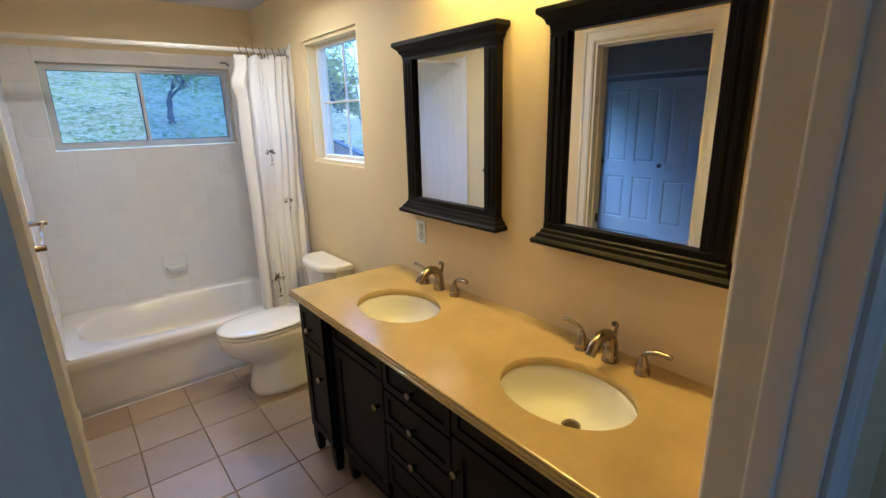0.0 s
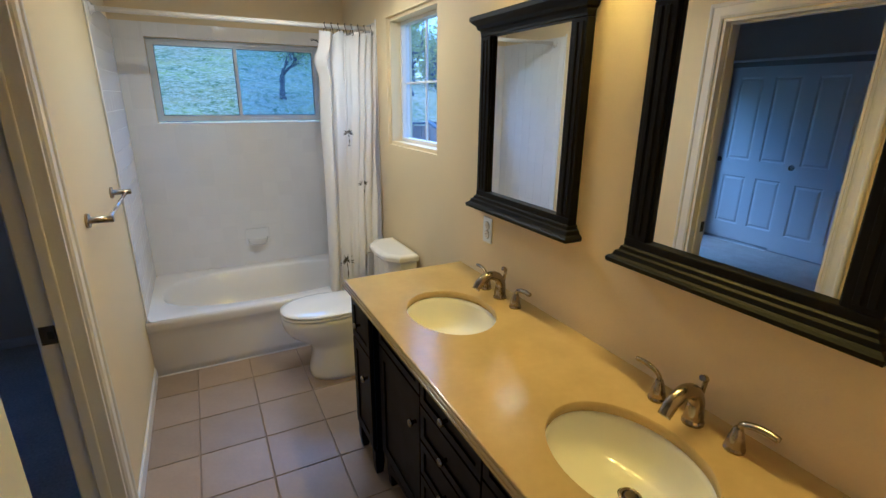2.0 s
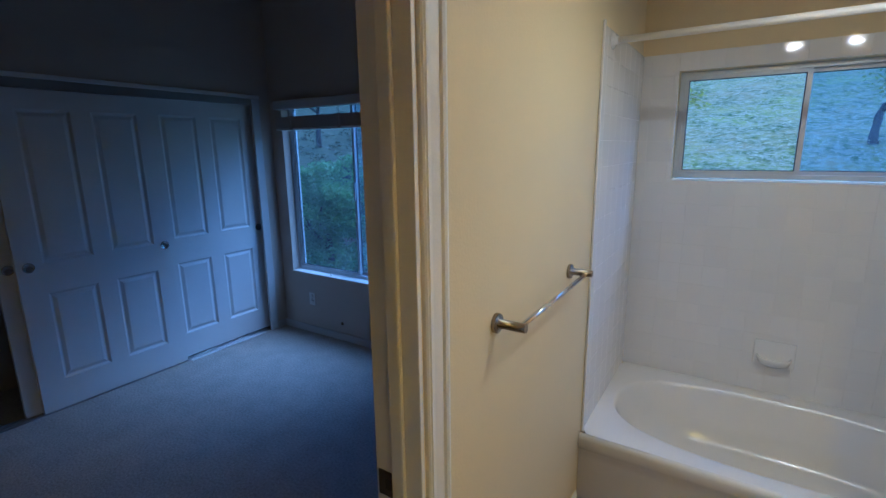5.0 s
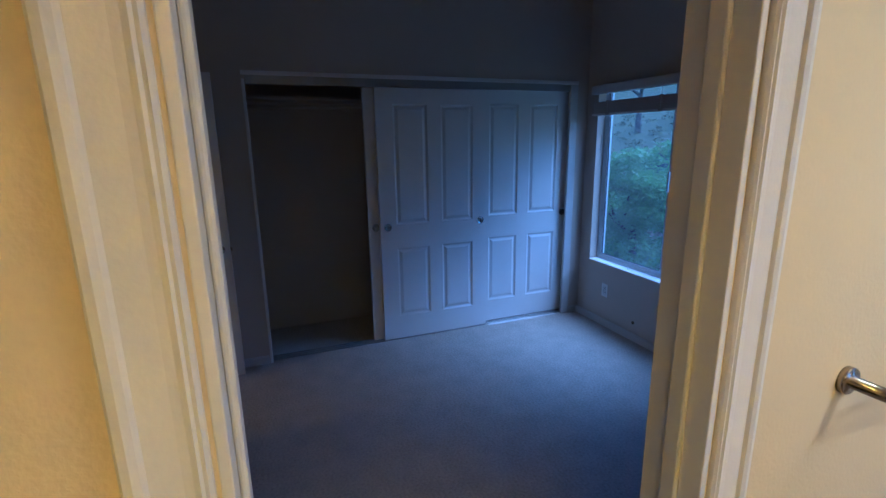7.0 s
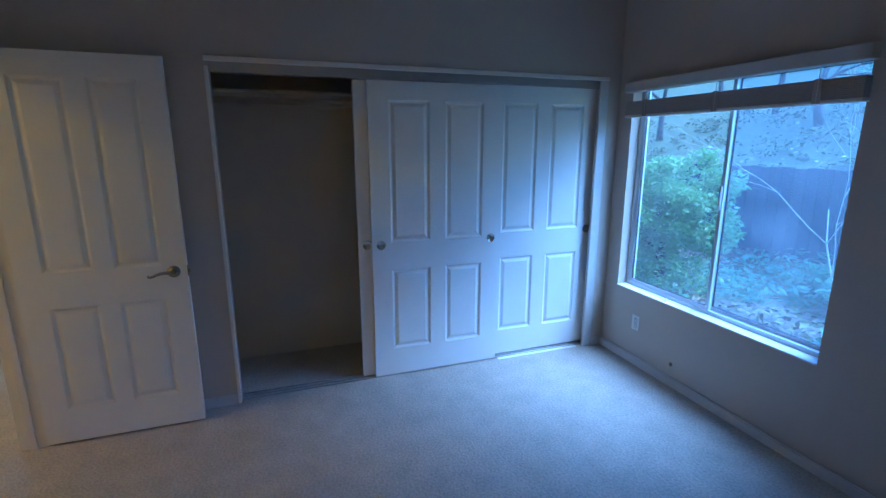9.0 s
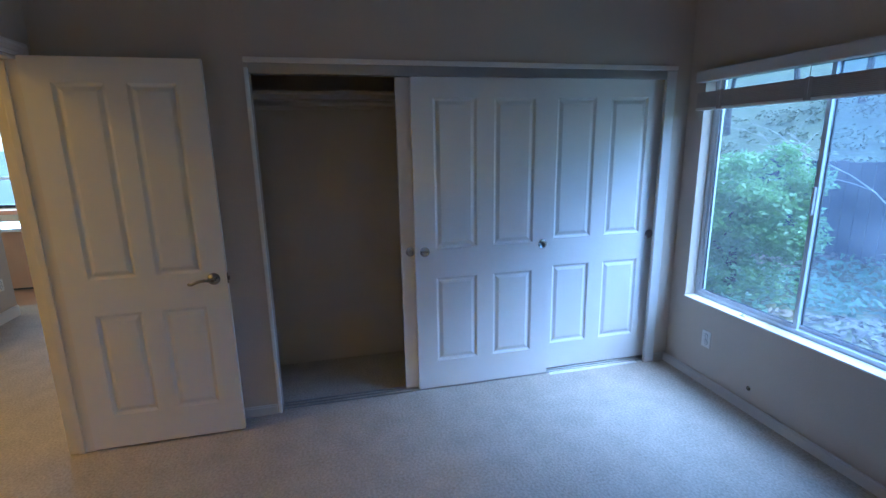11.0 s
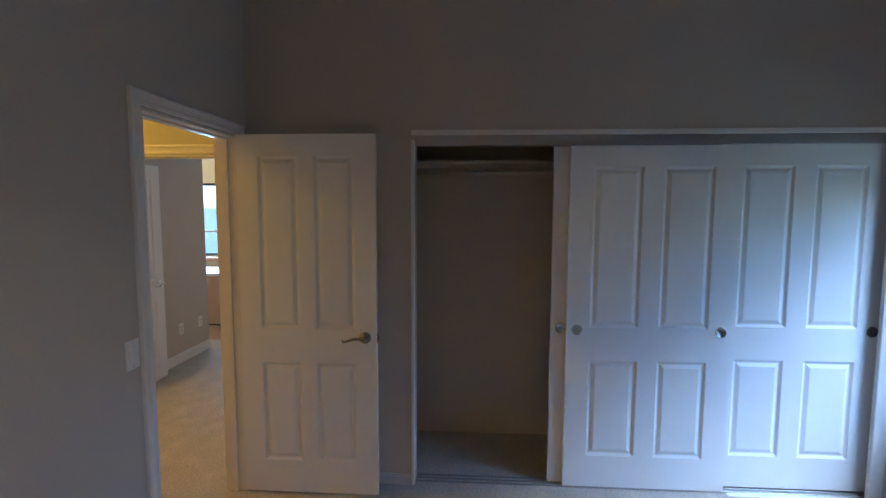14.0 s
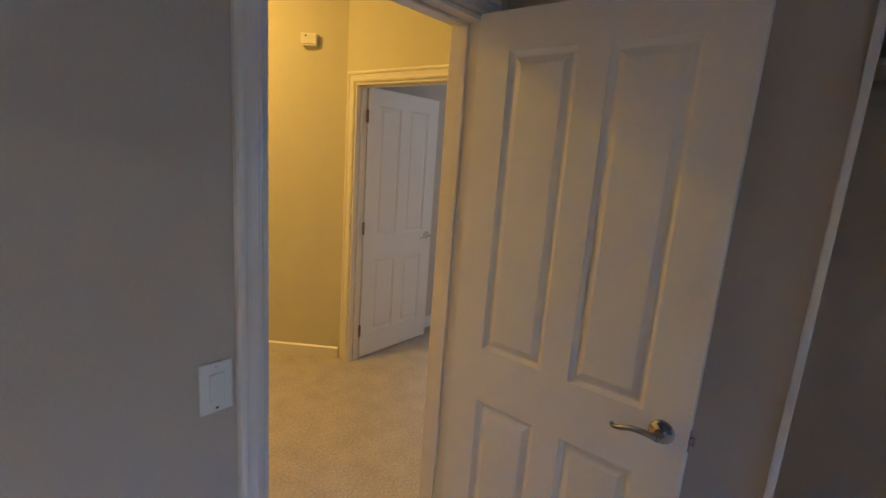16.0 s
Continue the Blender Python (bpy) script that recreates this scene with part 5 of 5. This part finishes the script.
M_LITTER = mat("dry_leaf", (0.50, 0.42, 0.22), 0.9, var=0.4, scale=2)
M_MULCH = mat("garden_mulch", (0.17, 0.13, 0.09), 0.9, var=0.4, scale=2)
M_PALE = mat("pale_branch", (0.45, 0.42, 0.37), 0.9, var=0.2)


M_BUSH = mat("evergreen_leaf", (0.17, 0.25, 0.09), 0.4, var=0.5, scale=4, fine=0.25)
let_light(M_BUSH, 0.4, (0.26, 0.38, 0.13))
let_light(M_LEAF, 0.4, (0.22, 0.34, 0.15))
let_light(M_LEAF2, 0.55, (0.46, 0.44, 0.09))


def ground_z(x, y):
    n = 0.25 * noise.noise((x * 0.2, y * 0.2, 0)) + 0.05 * noise.noise((x, y, 3))
    base = -0.12
    if y > 7.5:
        base += (0.30 * (min(y, 27) - 7.5) + 0.02 * max(y - 27, 0)) * min(1.0, max(0.12, 1 - (x - 7.0) / 4.5))
    if x > 5:
        base += 0.05 * (min(x, 26) - 5)
    return base + n * (1 if y > 6 or x > 4 else 0.1)


bm = bmesh.new()
xs = [-900, -200, -70] + [-40 + 1.6 * i for i in range(51)] + [70, 200, 900]
ys = [-900, -200, -60, -20, -5] + [4.43 + 1.0 * i for i in range(36)] + [60, 200, 900]
g = [[bm.verts.new((x, y, ground_z(x, y) - 0.03)) for x in xs] for y in ys]
for j in range(len(ys) - 1):
    for i in range(len(xs) - 1):
        bm.faces.new((g[j][i], g[j][i + 1], g[j + 1][i + 1], g[j + 1][i])).smooth = True
for v in bm.verts:
    if -8.9 < v.co.x < 1.9 and -5.5 < v.co.y < 4.43:
        v.co.z = -0.4
solid("ground", bm, M_GRASS, "grassy hillside with fallen leaves", "ground", kind="structure")


def foliage(bm, rng, centre, radii, count, size, hollow=0.35):
    c = Vector(centre)
    for _ in range(count):
        d = Vector((rng.gauss(0, 1), rng.gauss(0, 1), rng.gauss(0, 1))).normalized() * (hollow + (1 - hollow) * rng.random() ** 0.5)
        k = 0.75 + 0.35 * noise.noise(d * 2.3 + c)
        p = c + Vector((d.x * radii[0], d.y * radii[1], d.z * radii[2])) * k
        a = Vector((rng.gauss(0, 1), rng.gauss(0, 1), rng.gauss(0, 0.5))).normalized()
        b = a.cross(Vector((rng.gauss(0, 1), rng.gauss(0, 1), rng.gauss(0, 1)))).normalized()
        s = size * (0.6 + 0.8 * rng.random())
        q = [bm.verts.new(p + a * s * u + b * s * w) for u, w in ((-1, 0), (-0.1, 0.42), (1, 0), (-0.1, -0.42))]
        bm.faces.new(q)


def limbs(bm, rng, p, d, r, length, depth, tips):
    pts, q = [p], Vector(p)
    for k in range(4):
        d = (d + Vector((rng.gauss(0, 0.16), rng.gauss(0, 0.16), rng.gauss(0, 0.10)))).normalized()
        q = q + d * length / 4
        pts.append(q)
    tube(bm, pts, [r * (1 - 0.13 * i) for i in range(5)], 6)
    if depth == 0:
        tips.append(q)
        return
    for _ in range(rng.choice((2, 3, 3))):
        nd = (d + Vector((rng.gauss(0, 0.6), rng.gauss(0, 0.6), rng.gauss(0.12, 0.3)))).normalized()
        limbs(bm, rng, rng.choice(pts[2:]), nd, r * 0.52, length * 0.72, depth - 1, tips)


def tree(name, at, h, seed, leaves, label, leafmat, lean=(0.1, 0, 1), r=0.12, depth=3, size=0.09, tree_cat="tree", bark=None, trunk=0.42):
    rng = random.Random(seed)
    ob = thing(name, (*at, ground_z(*at) - 0.06), label, tree_cat)
    bm, tips = bmesh.new(), []
    limbs(bm, rng, Vector((0, 0, 0)), Vector(lean).normalized(), r, h * trunk, depth, tips)
    part("trunk", bm, bark or M_BARK, ob)
    if leaves:
        bm = bmesh.new()
        for t in tips:
            foliage(bm, rng, t, (h * 0.11, h * 0.11, h * 0.08), leaves, size)
        cr = part("crown", bm, leafmat, ob)
    return ob


tree("oak_tree", (-0.85, 13.3), 3.6, 5, 10, "dark crooked oak on the grassy hill", M_LEAF2, (0.08, 0, 1), 0.09, 5, size=0.05, trunk=0.17)
tree("oak_tree", (2.45, 13.2), 4.3, 8, 4, "dark spreading oak on the grassy hill", M_LEAF2, (-0.1, 0, 1), 0.085, 5, size=0.045, trunk=0.15)
tree("oak_tree", (6.1, 13.6), 4.4, 33, 10, "spreading oak with yellowing leaves beyond the fence", M_LEAF2, (-0.1, 0, 1), 0.09, 5, size=0.05, trunk=0.24)
tree("oak_tree", (8.3, 16.2), 4.8, 36, 11, "spreading oak with yellowing leaves beyond the fence", M_LEAF2, (0.1, 0, 1), 0.09, 5, size=0.06, trunk=0.24)
tree("oak_tree", (10.2, 24.0), 4.6, 11, 60, "leafy oak on the hill", M_LEAF2, (0.0, 0, 1), 0.16)
tree("oak_tree", (-6.5, 22.0), 6.0, 14, 40, "leafy oak on the hill", M_LEAF, (0.0, 0, 1), 0.16)
tree("oak_tree", (8.5, 19.0), 4.6, 21, 26, "tall leafy tree beyond the fence", M_LEAF2, (0.0, 0, 1), 0.08, 4, size=0.08)
tree("oak_tree", (11.5, 19.5), 4.6, 25, 30, "tall leafy tree beyond the fence", M_LEAF, (0.0, 0, 1), 0.08, 4, size=0.08)
tree("oak_tree", (13.0, 15.0), 4.6, 28, 30, "tall leafy tree beyond the fence", M_LEAF2, (0.0, 0, 1), 0.08, 4, size=0.08)

for k, (x, y, h) in enumerate(((-8.2, 14.5, 4.2), (-10.8, 16.5, 5.0), (-12.8, 14.0, 4.0), (-7.6, 19.0, 5.0), (-15.0, 19.0, 5.5))):
    tree("oak_tree", (x, y), h, 40 + k, 60, "grey leafy oak on the bare slope behind the fence", M_LEAF, (0.0, 0, 1), 0.11, size=0.07)
# shrubs at the top of the slope, behind the oaks
rng = random.Random(51)
for x, y, rr in ((5.6, 17.5, 1.0), (7.4, 18.6, 1.3), (9.4, 18.0, 1.2), (11.4, 17.2, 1.4), (13.2, 18.4, 1.5), (10.6, 21.5, 1.9), (14.8, 20.5, 1.9), (8.2, 22.0, 1.7)):
    sh = thing("leafy_shrub", (x, y, ground_z(x, y) - 0.1), "tall yellow-green shrub at the top of the slope", "shrub", "shrubs on the slope")
    bm, tips = bmesh.new(), []
    limbs(bm, rng, Vector((0, 0, 0)), Vector((0, 0, 1)), 0.05, rr * 0.7, 2, tips)
    part("trunk", bm, M_BARK, sh)
    bm = bmesh.new()
    for t in tips + [Vector((rng.uniform(-rr, rr) * 0.8, rng.uniform(-rr, rr) * 0.5, rng.uniform(0.3, 1.6) * rr)) for _ in range(14)]:
        foliage(bm, rng, t, (rr * 0.42, rr * 0.42, rr * 0.34), 75, 0.10, 0.1)
    part("crown", bm, M_LEAF2, sh)
# clipped evergreen by the bedroom window
rng = random.Random(6)
bu = thing("evergreen_bush", (-4.45, 6.25, -0.15), "dense round evergreen bush outside the bedroom window", "bush")
bm, tips = bmesh.new(), []
limbs(bm, rng, Vector((0, 0, 0)), Vector((0.05, 0, 1)), 0.06, 0.7, 2, tips)
part("trunk", bm, M_BARK, bu)
bm = bmesh.new()
for t in range(46):
    d = Vector((rng.gauss(0, 1), rng.gauss(0, 1), rng.gauss(0, 1))).normalized() * (0.45 + 0.45 * rng.random())
    foliage(bm, rng, (d.x * 0.88, d.y * 0.82, 1.08 + d.z * 0.80), (0.24, 0.24, 0.17), 300, 0.031, 0.1)
foliage(bm, rng, (0.0, 0, 1.08), (0.75, 0.7, 0.65), 2500, 0.034, 0.3)
foliage(bm, rng, (0.1, -0.1, 0.30), (0.85, 0.6, 0.30), 1500, 0.034, 0.3)
part("crown", bm, M_BUSH, bu)
for k, (x, y, rr) in enumerate(((-2.6, 7.0, 0.42), (-1.7, 6.6, 0.36), (-3.3, 7.4, 0.4), (-0.8, 7.1, 0.5), (-2.1, 5.9, 0.3))):
    sh = thing("low_shrub", (x, y, ground_z(x, y)), "low leafy shrub on the slope", "shrub")
    bm = bmesh.new()
    foliage(bm, rng, (0, 0, rr * 0.55), (rr * 1.5, rr, rr * 0.6), 700, 0.05, 0.3)
    part("crown", bm, M_LEAF, sh)
tree("bare_shrub", (-2.35, 6.5), 3.2, 31, 0, "bare pale-branched shrub outside the bedroom window", None, (-0.62, 0, 0.75), 0.010, 4, bark=M_PALE, tree_cat="shrub")
fe = thing("slate_fence", (-6.5, 8.3, ground_z(-4, 8.3)), "dark board fence at the foot of the slope", "fence")
for i in range(44):
    part("board", B(0.0 + 0.16 * i, 0.152 + 0.16 * i, 0.0, 0.02, -0.4, 1.2 + 0.01 * math.sin(i * 2.3)), M_RWALL, fe)
part("rail", B(0, 7.04, 0.021, 0.06, 0.75, 0.83), M_RWALL, fe)
fe = thing("board_fence", (2.45, 3.9, -0.1), "weathered reddish board fence beside the house", "fence", rz=68)
for i in range(40):
    x = 0.15 * i
    part("board", B(x, x + 0.142, 0.0, 0.02, -0.1, 1.28 + 0.012 * math.sin(i * 2.1)), M_FENCE, fe)
part("rail", B(0, 6.0, -0.045, -0.001, 0.95, 1.03), M_FENCE, fe)
part("cap", B(-0.01, 6.01, -0.03, 0.05, 1.295, 1.325), M_RWALL, fe)
fe = thing("board_fence", (1.6, 8.95, 0.0), "weathered reddish board fence at the foot of the hill", "fence")
for i in range(20):
    x = 0.15 * i
    part("board", B(x, x + 0.142, 0.0, 0.02, -0.2, 1.16 + 0.012 * math.sin(i * 1.7)), M_FENCE, fe)
part("rail", B(0, 3.0, -0.045, -0.001, 0.85, 0.93), M_FENCE, fe)
part("cap", B(-0.01, 3.06, -0.03, 0.05, 1.175, 1.215), M_RWALL, fe)
# ivy and dry leaves under the bedroom window
bm, bm2 = bmesh.new(), bmesh.new()
rng = random.Random(17)
for _ in range(11000):
    x, y = rng.uniform(-7.5, 0.5), rng.uniform(4.6, 8.6)
    k = noise.noise((x * 0.8, y * 0.8, 7.0))
    target = bm if k > -0.05 else bm2
    p = Vector((x, y, ground_z(x, y) + rng.uniform(0.0, 0.22 if k > -0.05 else 0.05)))
    a = Vector((rng.gauss(0, 1), rng.gauss(0, 1), rng.gauss(0, 0.4))).normalized()
    b = a.cross(Vector((rng.gauss(0, 0.4), rng.gauss(0, 0.4), 1))).normalized()
    s = rng.uniform(0.03, 0.075)
    target.faces.new([target.verts.new(p + a * s * u + b * s * w) for u, w in ((-1, 0), (-0.1, 0.5), (1, 0), (-0.1, -0.5))])
solid("ground_ivy", bm, M_LEAF, "low green ivy under the bedroom window", "ivy", kind="stuff")
solid("garden_litter", bm2, M_MULCH, "dry leaves on the garden bed", "leaves", kind="stuff")
# dry brush and grass tufts on the slope behind the dark fence
bm = bmesh.new()
rng = random.Random(23)
for _ in range(520):
    x, y = rng.uniform(-17, -1.5), rng.uniform(8.8, 19)
    k = rng.uniform(0.10, 0.34)
    foliage(bm, rng, (x, y, ground_z(x, y) + 0.3 * k), (k * 1.6, k, k * 0.55), 26, 0.05, 0.1)
solid("slope_brush", bm, M_BRUSH, "low dry brush and grass tufts on the slope", "brush", kind="stuff")
# fallen leaves on the hill
bm = bmesh.new()
rng = random.Random(12)
for _ in range(13000):
    x, y = rng.uniform(-9, 9), rng.uniform(9, 24)
    if x < -3.5 and rng.random() < 0.9:
        continue
    p = Vector((x, y, ground_z(x, y) + 0.03))
    a = rng.uniform(0, 6.28)
    s = rng.uniform(0.02, 0.055)
    u, w = Vector((math.cos(a), math.sin(a), 0.3 * math.sin(a))) * s, Vector((-math.sin(a), math.cos(a), 0.3 * math.cos(a))) * s * 0.6
    bm.faces.new([bm.verts.new(p + q) for q in (-u, w, u, -w)])
solid("fallen_leaves", bm, M_LITTER, "scattered dry leaves on the grass", "leaves", kind="stuff")

# ---- pieces: tiles ----
for z0, z1 in splits(0.366, TOP, zl):
    for x0, x1 in splits(0.006, EX - 0.006, xl):
        if x1 > 0.185 and x0 < 1.315 and z1 > 1.455 and z0 < 1.998:
            # trimmed round the window
            if z0 < 1.452 - 0.012:
                again("tile", tile("y", x1 - x0, 1.452 - z0), bt, (x0, BY - 0.006, z0))
            elif x0 < 0.182 - 0.012:
                again("tile", tile("y", 0.182 - x0, z1 - z0), bt, (x0, BY - 0.006, z0))
            elif x1 > 1.318 + 0.012:
                again("tile", tile("y", x1 - 1.318, z1 - z0), bt, (1.318, BY - 0.006, z0))
            elif z1 > 2.0 + 0.012:
                again("tile", tile("y", x1 - x0, z1 - 2.0), bt, (x0, BY - 0.006, 2.0))
            continue
        again("tile", tile("y", x1 - x0, z1 - z0), bt, (x0, BY - 0.006, z0))
bm = bmesh.new()
for z0, z1 in splits(0.366, TOP, zl):
    for y0, y1 in splits(3.44, BY - 0.01, [BY - 0.01 - TILE * i for i in range(9)]):
        again("tile", tile("x", y1 - y0, z1 - z0), bt, (0.006, y0, z0))
    for y0, y1 in splits(3.53, BY - 0.01, [BY - 0.01 - TILE * i for i in range(9)]):
        g = 0.0013
        box(bm, EX - 0.010, EX - 0.006, y0 + g, y1 - g, z0 + g, z1 - g)
ob = part("tiles_by_curtain", bm, M_TILE, bt)
ob["kind"] = "stuff"
# bullnose edges
for x0, x1, y in ((0.0005, 0.012, 3.425), (EX - 0.012, EX - 0.0005, 3.515)):
    part("edge_trim", B(x0, x1, y, y + 0.016, 0.02, TOP + 0.016, 0.005), M_TILE, bt)

ft = thing("floor_tiles", (0, 0, 0), "square brown ceramic floor tiles", "floor tiles", kind="structure")
FT = {}
PITCH = 0.2965
for i in range(-1, 6):
    for j in range(-7, 5):
        x0, x1 = max(0.2285 + PITCH * (i - 1), 0.0), min(0.2285 + PITCH * i, EX)
        y0, y1 = max(2.263 + PITCH * (j - 1), BS - 0.12), min(2.263 + PITCH * j, 3.40)
        if x1 - x0 < 0.02 or y1 - y0 < 0.02:
            continue
        key = (round(x1 - x0, 4), round(y1 - y0, 4))
        if key not in FT:
            bm = bmesh.new()
            g, e = 0.0022, 0.0025
            sx, sy = key
            r = [[bm.verts.new(c) for c in q] for q in (((g, g, -0.008), (sx - g, g, -0.008), (sx - g, sy - g, -0.008), (g, sy - g, -0.008)), ((g, g, -0.002), (sx - g, g, -0.002), (sx - g, sy - g, -0.002), (g, sy - g, -0.002)), ((g + e, g + e, 0), (sx - g - e, g + e, 0), (sx - g - e, sy - g - e, 0), (g + e, sy - g - e, 0)))]
            for p, q in zip(r, r[1:]):
                for k in range(4):
                    bm.faces.new((p[k], p[(k + 1) % 4], q[(k + 1) % 4], q[k]))
            bm.faces.new(r[-1])
            FT[key] = done(bm, "tile", M_FTILE)
        again("tile", FT[key], ft, (x0, y0, 0))
palm(cu, -0.125, 0.40, 0.112, -0.25)
palm(cu, 0.03, 0.92, 0.07, -0.2)
palm(cu, -0.05, 1.25, 0.07, -0.2)
